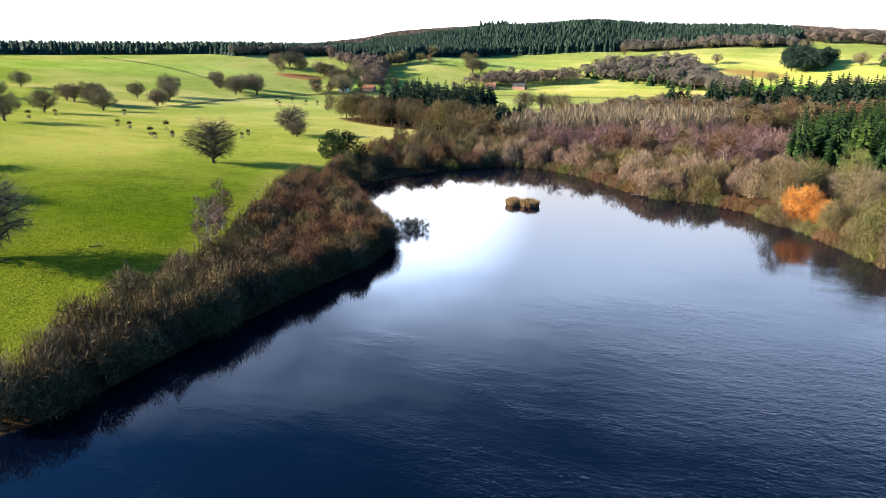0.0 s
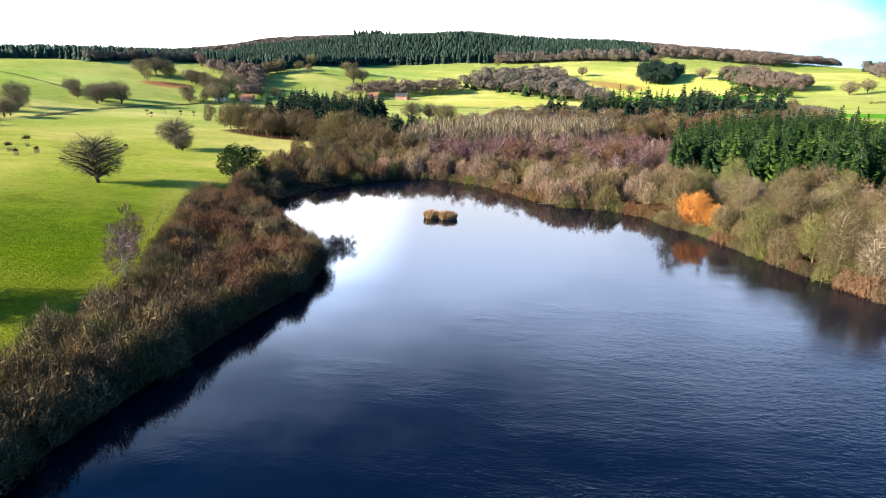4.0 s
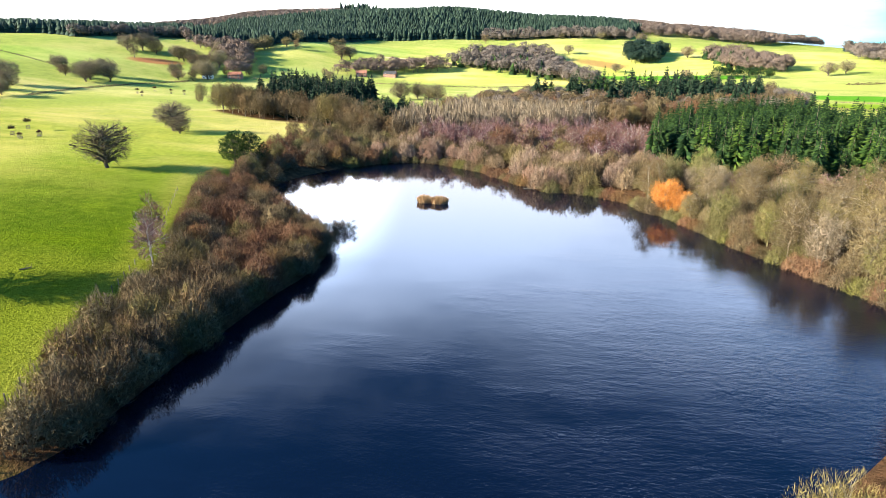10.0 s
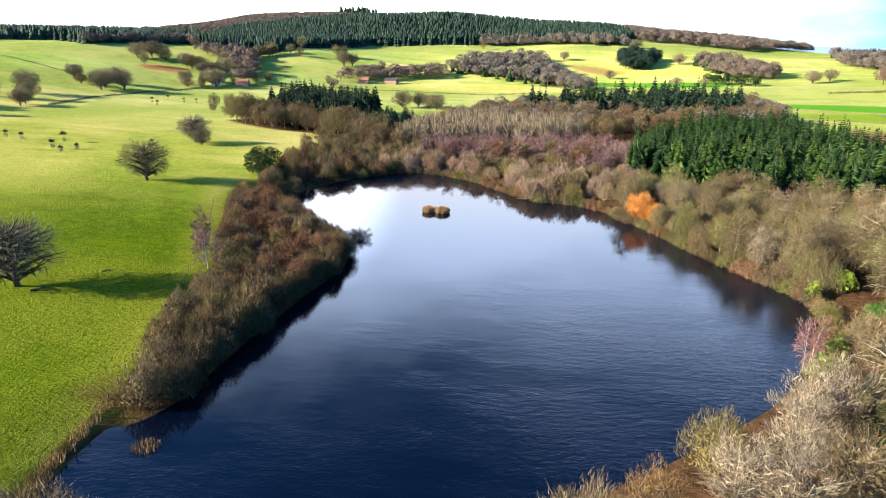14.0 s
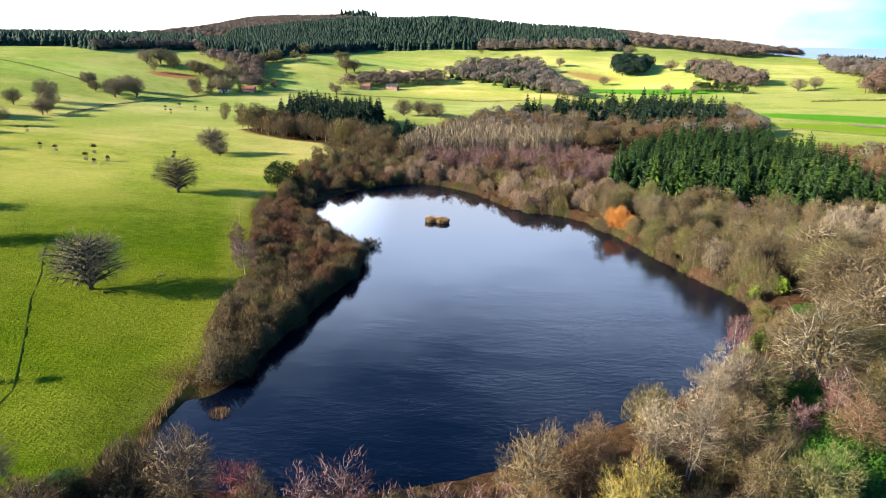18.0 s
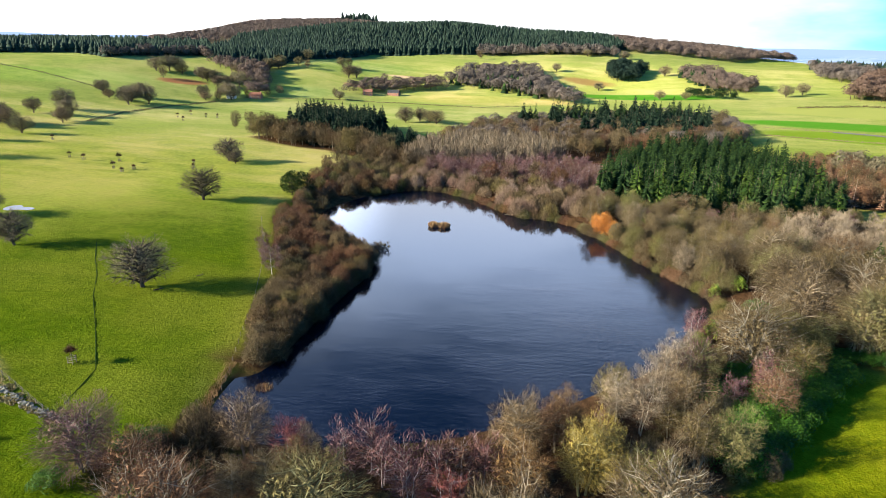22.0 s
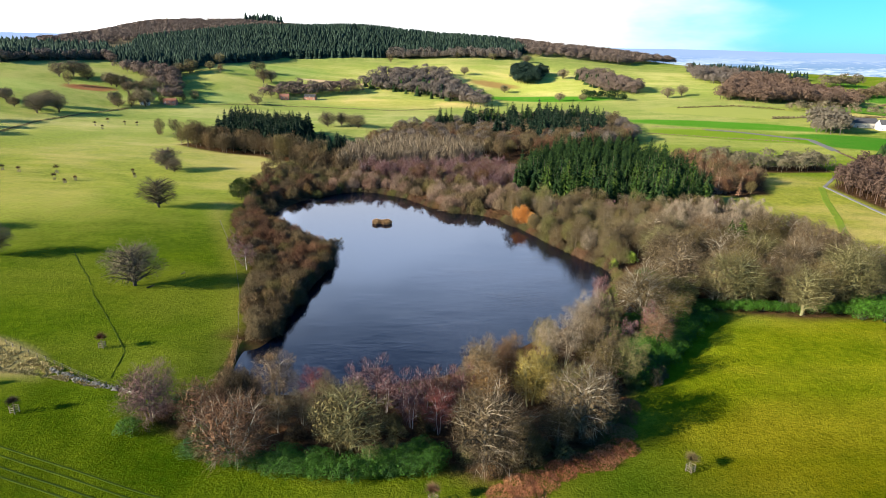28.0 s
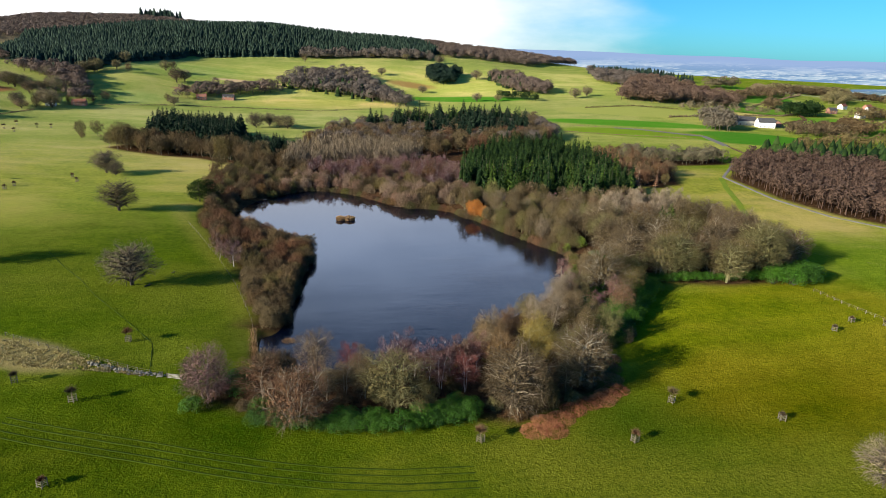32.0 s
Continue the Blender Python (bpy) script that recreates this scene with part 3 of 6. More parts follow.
def edge_distance(poly, x, y, closed=True):
    x, y = np.asarray(x, float), np.asarray(y, float)
    best = np.full(x.shape, 1e12)
    ends = np.roll(poly, -1, axis=0) if closed else poly[1:]
    for (x0, y0), (x1, y1) in zip(poly, ends):
        dx, dy = x1 - x0, y1 - y0
        t = np.clip(((x - x0) * dx + (y - y0) * dy) / (dx * dx + dy * dy + 1e-9), 0, 1)
        best = np.minimum(best, (x - x0 - t * dx) ** 2 + (y - y0 - t * dy) ** 2)
    return np.sqrt(best)


def slope(x, y):
    """The height of the ground without the pool."""
    x, y = np.asarray(x, float), np.asarray(y, float)
    z = np.full(x.shape, LAND[-1])
    for (sx, sy, _), w in zip(SPOTS, LAND):
        z = z + w * soft((x - sx) ** 2 + (y - sy) ** 2)
    d = np.where(inside(LAKE, x, y), -1, 1) * edge_distance(LAKE, x, y)
    bank = np.where(d > 0, 0.12 + 0.2 * d, 0.12 + 0.6 * d)
    near = np.clip(1 - d / 25.0, 0, 1)
    z = np.where(d < 25, np.minimum(np.maximum(z, 0.5), np.maximum(bank, -2.2)) * near + np.maximum(z, 0.5) * (1 - near), z)
    return np.where(d <= 0, np.maximum(bank, -2.2), z)


POND_LEVEL = float(slope(np.array([-187.5]), np.array([110.5]))[0])


def land(x, y):
    """The height of the ground, with the shallow hollow of the flood pool."""
    x, y = np.asarray(x, float), np.asarray(y, float)
    r = np.hypot((x + 187.5) / 9.5, (y - 110.5) / 5.5)
    z = slope(x, y)
    return z + (POND_LEVEL - 0.3 * np.clip(1.3 - r, 0, 1) - z) * np.clip(2.2 - r, 0, 1)


def ground_z(x, y):
    return float(land(np.array([x]), np.array([y]))[0])


def scatter(poly, step, seed=0, jitter=0.42, keep=1.0, clear=None):
    """Points strewn over an outline, about step apart."""
    poly = np.array(poly, float)
    rng = random.Random(seed)
    (x0, y0), (x1, y1) = poly.min(0), poly.max(0)
    out, row = [], 0
    y = y0
    while y < y1:
        x = x0 + (step * 0.5 if row % 2 else 0)
        while x < x1:
            out.append((x + rng.uniform(-jitter, jitter) * step, y + rng.uniform(-jitter, jitter) * step, rng.random()))
            x += step
        y += step * 0.87
        row += 1
    out = np.array(out)
    ok = inside(poly, out[:, 0], out[:, 1]) & (out[:, 2] < keep)
    if clear is not None:
        ok &= np.where(inside(LAKE, out[:, 0], out[:, 1]), -1, 1) * edge_distance(LAKE, out[:, 0], out[:, 1]) > clear
    return [(float(a), float(b)) for a, b, _ in out[ok]]


def spaced(points, step):
    """Points at even steps along a line."""
    out = []
    for (x0, y0), (x1, y1) in zip(points, points[1:]):
        d = math.hypot(x1 - x0, y1 - y0)
        for i in range(max(1, round(d / step))):
            t = i / max(1, round(d / step))
            out.append((x0 + (x1 - x0) * t, y0 + (y1 - y0) * t))
    return out + [points[-1]]

# tints of the pasture, one partly distance haze, and patches of ground that differ from the pasture round them: centre,
# half-lengths, turn, softness, raggedness; colour
GROUND_TINTS = [
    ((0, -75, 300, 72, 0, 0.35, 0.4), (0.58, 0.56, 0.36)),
    # whole far country: brighter, bluer grass, partly distance haze put into the tint
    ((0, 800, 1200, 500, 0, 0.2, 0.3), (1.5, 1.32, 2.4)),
    ((95, 5, 62, 42, 25, 0.3, 0.5), (1.14, 0.90, 0.40)),
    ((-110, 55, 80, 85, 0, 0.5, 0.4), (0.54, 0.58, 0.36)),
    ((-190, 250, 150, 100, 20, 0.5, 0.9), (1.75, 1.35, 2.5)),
    ((-60, 780, 260, 150, 0, 0.4, 0.8), (1.6, 1.42, 1.6)),
    ((260, 820, 220, 130, 0, 0.4, 0.8), (1.55, 1.4, 1.6)),
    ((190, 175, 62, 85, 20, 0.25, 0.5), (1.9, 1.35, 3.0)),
    ((-60, 640, 95, 32, 0, 0.2, 0.2), (1.5, 1.2, 1.5)),
    ((-420, 330, 150, 60, 35, 0.3, 0.5), (1.5, 1.25, 2.0)),
    ((-300, 590, 70, 30, 30, 0.3, 0.4), (0.85, 1.05, 1.0)),
    ((-260, 780, 80, 60, 30, 0.3, 0.4), (0.75, 0.95, 0.8)),
    ((-560, 470, 160, 40, 30, 0.2, 0.3), (1.0, 1.15, 1.0)),
    ((-170, 520, 150, 50, 5, 0.2, 0.3), (1.2, 1.15, 1.5)),
    ((420, 560, 120, 60, 20, 0.3, 0.5), (1.5, 1.25, 1.5)),
]
GROUND_PATCHES = [
    ((330, 560, 110, 40, -18, 0.1, 0.15), (0.30, 0.31, 0.07)),
    ((520, 640, 60, 50, 20, 0.1, 0.15), (0.10, 0.23, 0.02)),
    ((620, 740, 70, 40, 30, 0.1, 0.15), (0.30, 0.31, 0.08)),
    ((560, 540, 60, 40, 10, 0.1, 0.15), (0.12, 0.25, 0.02)),
    ((700, 900, 110, 60, 30, 0.1, 0.2), (0.11, 0.26, 0.02)),
    ((470, 500, 50, 26, -10, 0.1, 0.15), (0.26, 0.29, 0.06)),
    ((1000, 1100, 160, 90, 30, 0.1, 0.2), (0.42, 0.44, 0.20)),
    ((850, 1050, 110, 60, 20, 0.1, 0.2), (0.12, 0.24, 0.03)),
    ((-740, 1310, 440, 400, 8, 0.15, 0.2), (0.13, 0.095, 0.066)),
    ((-112, 11.5, 17, 6.5, -25, 0.3, 0.5), (0.30, 0.23, 0.085)),
    ((340, 385, 62, 34, -25, 0.12, 0.1), (0.04, 0.17, 0.012)),
    ((262, 478, 95, 22, -22, 0.2, 0.2), (0.06, 0.21, 0.012)),
    ((240, 420, 70, 26, -22, 0.2, 0.2), (0.15, 0.23, 0.015)),
    ((125, 700, 85, 24, -8, 0.2, 0.3), (0.05, 0.22, 0.01)),
    ((60, 800, 36, 14, -10, 0.4, 0.8), (0.32, 0.18, 0.06)),
    ((-404, 568, 24, 12, 20, 0.3, 0.8), (0.30, 0.11, 0.05)),
    ((-165, 748, 46, 9, 5, 0.2, 0.4), (0.62, 0.40, 0.23)),
    ((-232, 668, 14, 6, 0, 0.3, 0.4), (0.34, 0.17, 0.11)),
    ((620, 760, 60, 30, 20, 0.15, 0.2), (0.05, 0.18, 0.012)),
    ((520, 430, 70, 30, 20, 0.15, 0.2), (0.07, 0.17, 0.012)),
]


def ground():
    def axis(lo, hi, step, grow):
        mid = list(np.arange(lo, hi + 0.1, step))
        s, a, b = step, lo, hi
        left, right = [], []
        while b < 4900:
            s *= grow
            a, b = a - s, b + s
            left.append(a)
            right.append(b)
        return np.array(left[::-1] + mid + right)
    xs, ys = axis(-215, 235, 2.5, 1.036), axis(-70, 300, 2.5, 1.036)
    gx, gy = np.meshgrid(xs, ys)
    x, y = gx.ravel(), gy.ravel()
    z = land(x, y)
    rng = np.random.default_rng(3)
    z = z + np.where(z > 0.6, rng.normal(0, 0.05, z.shape), 0)
    w, h = len(xs), len(ys)
    i = (np.arange(h - 1)[:, None] * w + np.arange(w - 1)[None]).ravel()
    tris = np.concatenate([np.stack([i, i + 1, i + w + 1], 1), np.stack([i, i + w + 1, i + w], 1)])
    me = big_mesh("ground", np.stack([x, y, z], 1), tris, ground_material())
    me.shade_smooth()
    # what grows where: leaf litter under the woods, drier grass by the banks, lusher grass in the lee
    litter = np.zeros(x.shape)
    for poly in WOODS + LITTER_FILL:
        p = np.array(poly, float)
        near = (x > p[:, 0].min() - 12) & (x < p[:, 0].max() + 12) & (y > p[:, 1].min() - 12) & (y < p[:, 1].max() + 12)
        d = np.where(inside(p, x[near], y[near]), -1, 1) * edge_distance(p, x[near], y[near])
        litter[near] = np.maximum(litter[near], np.clip(0.7 - d / 4.5, 0, 1))
    shore = edge_distance(LAKE, x, y)
    litter = np.maximum(litter, np.where((x < -45) & (y < 30), np.clip(1.2 - shore / 2.0, 0, 1), np.clip(1.6 - shore / 7.0, 0, 1)))
    west_edge = np.array(WEST_FENCE, float)
    dry = np.clip(1 - edge_distance(west_edge, x, y, False) / 7.0, 0, 1) * 0.8
    lush = np.clip(1 - np.hypot(x - 28, y + 26) / 22.0, 0, 1) * 0.8 + np.clip(1 - np.hypot(x + 55, y + 22) / 18.0, 0, 1) * 0.6
    cols = np.stack([litter, dry, np.clip(lush, 0, 1), np.ones(x.shape)], 1).astype(np.float32)
    me.color_attributes.new("plan", "FLOAT_COLOR", "POINT").data.foreach_set("color", cols.ravel())
    return tagged(new("ground", me), "rolling winter pasture with darker woodland floor", "ground", kind="structure")


def water():
    hull = LAKE + (LAKE - LAKE.mean(0)) * 0.03
    bm = bmesh.new()
    bm.faces.new([bm.verts.new((x, y, 0)) for x, y in hull])
    bmesh.ops.triangulate(bm, faces=bm.faces[:])
    me = bpy.data.meshes.new("water")
    bm.to_mesh(me)
    bm.free()
    me.materials.append(water_material())
    pond = rounded([(-193, 108), (-189, 106), (-186, 109), (-182, 108), (-181, 111), (-185, 113), (-188, 112), (-190, 115), (-194, 113)])
    z = POND_LEVEL - 0.08
    ring = bmesh.new()
    ring.faces.new([ring.verts.new((x, y, z)) for x, y in pond])
    small = bpy.data.meshes.new("water")
    ring.to_mesh(small)
    ring.free()
    small.materials.append(me.materials[0])
    tagged(new("water", small), "shallow flood pool in the pasture", "pond", kind="structure")
    return tagged(new("water", me), "dark blue lake with calm and rippled water", "lake", kind="structure")


# ---- outlines of the woods ----
WEST_FENCE = [(-55, 10), (-57.5, 20), (-61, 33), (-69, 58), (-80, 86), (-91, 110), (-101, 130), (-107, 143), (-110, 160)]
W_BELT = [(-58.5, 31), (-53, 32), (-51, 46), (-51, 60), (-49, 76), (-47.5, 90), (-48.5, 102), (-53, 110), (-65, 121), (-73, 130), (-82, 137), (-88, 145), (-91, 152), (-96, 156), (-98, 146), (-95, 130), (-87, 113), (-78, 95), (-72, 78), (-65, 56), (-60, 40)]
W_BAY = [(-100, 160), (-90, 154), (-89, 165), (-85, 178), (-77, 194), (-65, 208), (-55, 228), (-78, 268), (-108, 262), (-112, 215), (-102, 185)]
N_SHRUBS = [(-78, 200), (-66, 209), (-50, 214), (-35, 208), (-17, 192), (-8, 179), (-2, 173), (13, 169), (24, 172), (30, 195), (12, 218), (-40, 240), (-72, 240)]
BIRCHES = [(-62, 236), (-40, 226), (0, 208), (26, 200), (38, 222), (30, 262), (-8, 268), (-55, 258)]
POPLARS = [(-74, 256), (-50, 262), (0, 268), (20, 292), (8, 322), (-45, 342), (-72, 312)]
NW_FIRS = [(-178, 334), (-190, 395), (-146, 418), (-96, 342), (-66, 312), (-84, 275), (-112, 298), (-140, 318)]
NW_EDGE = [(-204, 330), (-186, 318), (-162, 307), (-137, 302), (-112, 284), (-86, 272), (-84, 290), (-110, 304), (-140, 322), (-172, 336), (-196, 350)]
N_WOOD = [(-66, 345), (-45, 440), (9, 488), (113, 508), (163, 480), (152, 385), (90, 320), (30, 300), (8, 330)]
FIRS = [(30, 204), (45, 262), (78, 312), (118, 312), (130, 288), (132, 232), (130, 196), (122, 173), (100, 162), (80, 167), (60, 172), (44, 181)]
E_MID = [(28, 168), (42, 158), (60, 148), (84, 140), (112, 152), (132, 176), (124, 172), (100, 160), (80, 166), (60, 171), (43, 180), (30, 198)]
LARCHES = [(126, 312), (157, 290), (172, 228), (152, 192), (130, 200), (130, 290)]
E_SHORE = [(21, 152), (34, 129), (44, 114), (49, 101), (53, 92), (76, 106), (78, 136), (58, 150), (40, 162), (26, 176)]
E_POPLARS = [(80, 112), (84, 140), (122, 158), (136, 140), (124, 112)]
E_WOOD = [(58, 88), (61, 74), (73, 52), (97, 46), (120, 47), (138, 58), (142, 84), (126, 112), (80, 112)]
S_BELT = [(-66, -8), (-47, -19), (-25, -23), (-8, -20), (2, -25), (25, -15), (33, 1), (43, 14), (68, 48), (58, 74), (46, 56), (28, 37), (10, 21), (-10, 9), (-40, 1), (-57, 6)]
E_PLANTATION = [(212, 222), (209, 166), (215, 131), (228, 108), (340, 140), (330, 235), (262, 275)]
E_HEDGEWOOD = [(160, 268), (200, 262), (240, 268), (245, 292), (200, 285), (165, 295)]
WOODS = [W_BELT, W_BAY, N_SHRUBS, BIRCHES, POPLARS, NW_FIRS, NW_EDGE, N_WOOD, FIRS, E_MID, LARCHES, E_SHORE, E_POPLARS, E_WOOD, S_BELT, E_PLANTATION, E_HEDGEWOOD]

LITTER_FILL = [[(-84, 205), (-62, 200), (-12, 180), (20, 164), (60, 145), (88, 110), (128, 150), (134, 300), (92, 322), (20, 302), (-64, 345), (-86, 278)], [(44, 56), (53, 92), (80, 114), (84, 60), (70, 48)], [(126, 200), (165, 200), (182, 240), (176, 290), (130, 312)]]

ground()
water()

# ---- kinds of tree ----
OAKS = [bare_tree("oak_tree", 10 + i, 13.4, 8.6, 0.20, 90, 60, 0.62, BARK_DARK, TWIG_OAK, 0.8, 0.085, puff=0.22, limb=0.52, inner=6) for i in range(3)]
OAKS_FAR = [bare_tree("oak_tree", 510 + i, 13.2, 7.8, 0.20, 60, 64, 0.60, BARK_DARK, TWIG_OAK, 1.1, 0.14, puff=0.24, limb=0.40, subs=2, inner=8) for i in range(2)]
WOOD, WOOD_FAR = {}, {}
for key, kind, bark, twig in (("brown", "alder_tree", BARK, TWIG_BROWN), ("grey", "ash_tree", BARK, TWIG_GREY), ("olive", "maple_tree", BARK_MOSS, TWIG_OLIVE), ("pale", "lime_tree", BARK_PALE, TWIG_GREY), ("yellow", "lichened_tree", BARK_MOSS, TWIG_YELLOW), ("rust", "hornbeam_tree", BARK, TWIG_RUST)):
    WOOD[key] = [bare_tree(kind, 30 + 7 * i + len(key) * 31, 13.0, 4.7, 0.16, 46, 64, 0.24, bark, twig, 0.72, 0.075, stems=1 + i, lean=0.35, puff=0.27) for i in range(2)]
    if key in ("brown", "grey", "rust", "pale"):
        WOOD_FAR[key] = [bare_tree(kind, 530 + 7 * i + len(key) * 31, 13.0, 4.9, 0.16, 34, 44, 0.20, bark, twig, 0.95, 0.17, stems=1 + i, lean=0.35, subs=0) for i in range(2)]
BIG_PALE = bare_tree("sycamore_tree", 91, 17, 9.6, 0.10, 96, 96, 0.42, BARK_PALE, TWIG_GREY, 0.8, 0.065, stems=3, lean=0.4, limb=0.42, puff=0.24)
PALE_FAN = bare_tree("rowan_tree", 92, 13.5, 7.6, 0.08, 70, 84, 0.20, BARK_PALE, TWIG_RUST, 0.85, 0.06, stems=6, lean=0.55, upright=0.3, puff=0.25, limb=0.5)
BROAD = bare_tree("beech_tree", 93, 15, 7.8, 0.08, 90, 90, 0.45, BARK, TWIG_BROWN, 0.8, 0.07, stems=2, puff=0.22, limb=0.36)
OLIVE_BIG = bare_tree("maple_tree", 94, 15, 8.0, 0.16, 80, 70, 0.40, BARK_MOSS, TWIG_OLIVE, 0.8, 0.065, stems=2, lean=0.3, limb=0.4, puff=0.22)
PALE_BROAD = bare_tree("oak_tree", 95, 14.5, 7.6, 0.10, 84, 80, 0.42, BARK_PALE, TWIG_BROWN, 0.8, 0.065, stems=2, limb=0.42, puff=0.22)
PURPLE_DOME = bare_tree("cherry_tree", 96, 12.5, 6.2, 0.10, 70, 84, 0.26, BARK_PALE, TWIG_PURPLE, 0.75, 0.06, stems=3, lean=0.35, puff=0.25)
RED_BIRCH = bare_tree("birch_tree", 97, 10.5, 3.2, 0.22, 26, 60, 0.11, BARK_BIRCH, TWIG_RED, 0.8, 0.06, stems=2, upright=0.3, puff=0.34)
BIRCH = [bare_tree("birch_tree", 110 + i, 10.5, 3.0, 0.20, 20, 40, 0.11, BARK_BIRCH, TWIG_PURPLE, 0.9, 0.11, stems=1 + i, upright=0.3, puff=0.34) for i in range(2)]
PALE_BIRCH = [bare_tree("birch_tree", 114 + i, 12.5, 3.6, 0.16, 30, 60, 0.12, BARK_PALE, TWIG_PALE, 0.8, 0.06, stems=2 + i, lean=0.4, upright=0.4, puff=0.3) for i in range(2)]
POPLAR = [bare_tree("poplar_tree", 120 + i, 12.5, 2.4, 0.15, 18, 34, 0.13, BARK_PALE, TWIG_PALE, 1.2, 0.09, upright=1.2, puff=0.36) for i in range(2)]
SHRUB, SHRUB_FAR, SCRUB = {}, {}, {}
for key, twig in (("grey", TWIG_GREY), ("brown", TWIG_BROWN), ("rust", TWIG_RUST), ("pink", TWIG_PINK), ("olive", TWIG_OLIVE)):
    if key in ("grey", "brown", "rust"):
        SHRUB[key] = [dome_shrub("willow_shrub", 150 + 5 * i + len(key) * 17, 5.6, 3.7, 3000, twig) for i in range(2)]
    SHRUB_FAR[key] = [dome_shrub("willow_shrub", 650 + 5 * i + len(key) * 17, 5.6, 3.7, 1500, twig, None, 1.0, 0.085, 10) for i in range(2)]
    if key in ("brown", "rust", "olive"):
        SCRUB[key] = [dome_shrub("bramble_shrub", 190 + len(key) * 13, 3.8, 3.2, 1400, twig, None, 0.7, 0.07, 8)]
HAZEL = [dome_shrub("hazel_tree", 180 + 7 * i, 9.0, 4.7, 3400, twig, BARK_PALE if i % 2 else BARK, 0.9, 0.055, 18, 0.14) for i, twig in enumerate((TWIG_BROWN, TWIG_GREY, TWIG_OLIVE))]
WADER = bare_tree("willow_shrub", 175, 3.4, 2.0, 0.02, 18, 44, 0.05, BARK_DARK, TWIG_BROWN, 0.6, 0.06, stems=7, lean=0.6, upright=0.3, puff=0.3, inner=4)
WILLOW = bare_tree("golden_willow", 171, 8.5, 5.0, 0.02, 50, 66, 0.2, BARK_PALE, TWIG_ORANGE, 1.3, 0.08, stems=5, lean=0.5, puff=0.26)
FIR = [conifer("spruce_tree", 200 + i, 16, 3.4, NEEDLE if i < 2 else NEEDLE_LIGHT, BARK_DARK) for i in range(3)]
FIR_DARK = [conifer("fir_tree", 210 + i, 17, 5.2, NEEDLE_BLUE, BARK_DARK) for i in range(2)]
YEW = conifer("yew_tree", 216, 17, 4.6, NEEDLE_LIGHT, BARK_DARK, 20, 14, 0.08, 0.1)
LARCH = [conifer("larch_tree", 220, 13, 2.6, TWIG_LARCH, BARK, 13, 8, 0.12, 0.2)]
PINES = [pine("pine_tree", 230 + i, 10.5, 5.0, NEEDLE_LIGHT if i == 0 else NEEDLE, BARK_DARK) for i in range(2)]
LAUREL = [leaf_bush("laurel_bush", 240 + i, 3.6, 3.6, 3600, 0.22, LEAF) for i in range(2)]
IVY = leaf_bush("ivy_mound", 250, 4.0, 2.0, 700, 0.34, LEAF_YELLOW)
used = set()


def plant(kinds, points, label, category, group="", sizes=(0.8, 1.2), seed=0, tall=(0.9, 1.1), sink=0.15):
    rng = random.Random(seed)
    if not points:
        return
    heights = land(*np.array(points, float).T)
    for (x, y), z in zip(points, heights):
        proto = rng.choice(kinds)
        z = max(float(z), -0.5) - sink
        spin, s, t = rng.uniform(0, 360), rng.uniform(*sizes), rng.uniform(*tall)
        if proto.name not in used:
            used.add(proto.name)
            proto.matrix_basis = pose(x, y, z, 0, 0, spin)
            ob = proto
        else:
            ob = copy_thing(proto, pose(x, y, z, 0, 0, spin) @ Matrix.Diagonal((s, s, s * t, 1)))
        tagged(ob, label, category, group)


# ---- parkland west of the lake ----
plant([OAKS[0]], [(-101, 58)], "spreading leafless oak alone in the sheep pasture", "tree", sizes=(1, 1))
plant([OAKS[1]], [(-134, 146)], "broad leafless oak in open pasture", "tree", sizes=(1, 1))
plant([OAKS[2]], [(-172, 238)], "dense round-headed leafless oak in pasture", "tree", sizes=(1.1, 1.1))
plant(OAKS, [(-165, 232)], "small leafless oak beside a larger one", "tree", sizes=(0.6, 0.6))
plant(OAKS, [(-156, 75), (-189, 99)], "leafless parkland oak on the slope", "tree", "park oaks", (0.75, 0.9), 3)
plant(OAKS_FAR, [(-287, 180), (-327, 226), (-401, 294), (-392, 292), (-380, 296), (-372, 290), (-362, 288), (-329, 264), (-352, 325), (-397, 348), (-355, 333), (-372, 355), (-429, 470), (-432, 268), (-487, 320), (-406, 448), (-380, 300)],
      "leafless oak in the far park", "tree", "park oaks", (0.75, 1.15), 4)
plant(WOOD_FAR["brown"], [(-238, 373), (-228, 378), (-232, 360)], "small round leafless tree by the wood", "tree", "", (0.5, 0.7), 5)
plant(OAKS_FAR + WOOD_FAR["brown"], [(-345, 514), (-340, 534), (-352, 522), (-334, 520), (-328, 545), (-318, 552), (-310, 560), (-300, 566), (-290, 575), (-227, 594), (-236, 606)],
      "leafless tree by the farm hedge", "tree", "hedgerow trees", (0.7, 1.1), 6)
plant(OAKS_FAR + WOOD_FAR["grey"], [(-303, 695), (-320, 705), (-339, 685), (-349, 672), (-373, 643), (-398, 600), (-392, 592), (-384, 588), (-376, 590), (-424, 565), (-106, 955), (-270, 735), (-262, 742)],
      "leafless tree below the hill forest", "tree", "hillside trees", (0.85, 1.3), 7)
plant(OAKS_FAR, [(73, 760), (18, 835), (8, 987), (137, 678), (276, 683), (169, 843), (300, 700), (165, 673), (124, 951), (68, 969)], "leafless tree on the hill pasture", "tree", "hillside trees", (0.75, 1.15), 8)

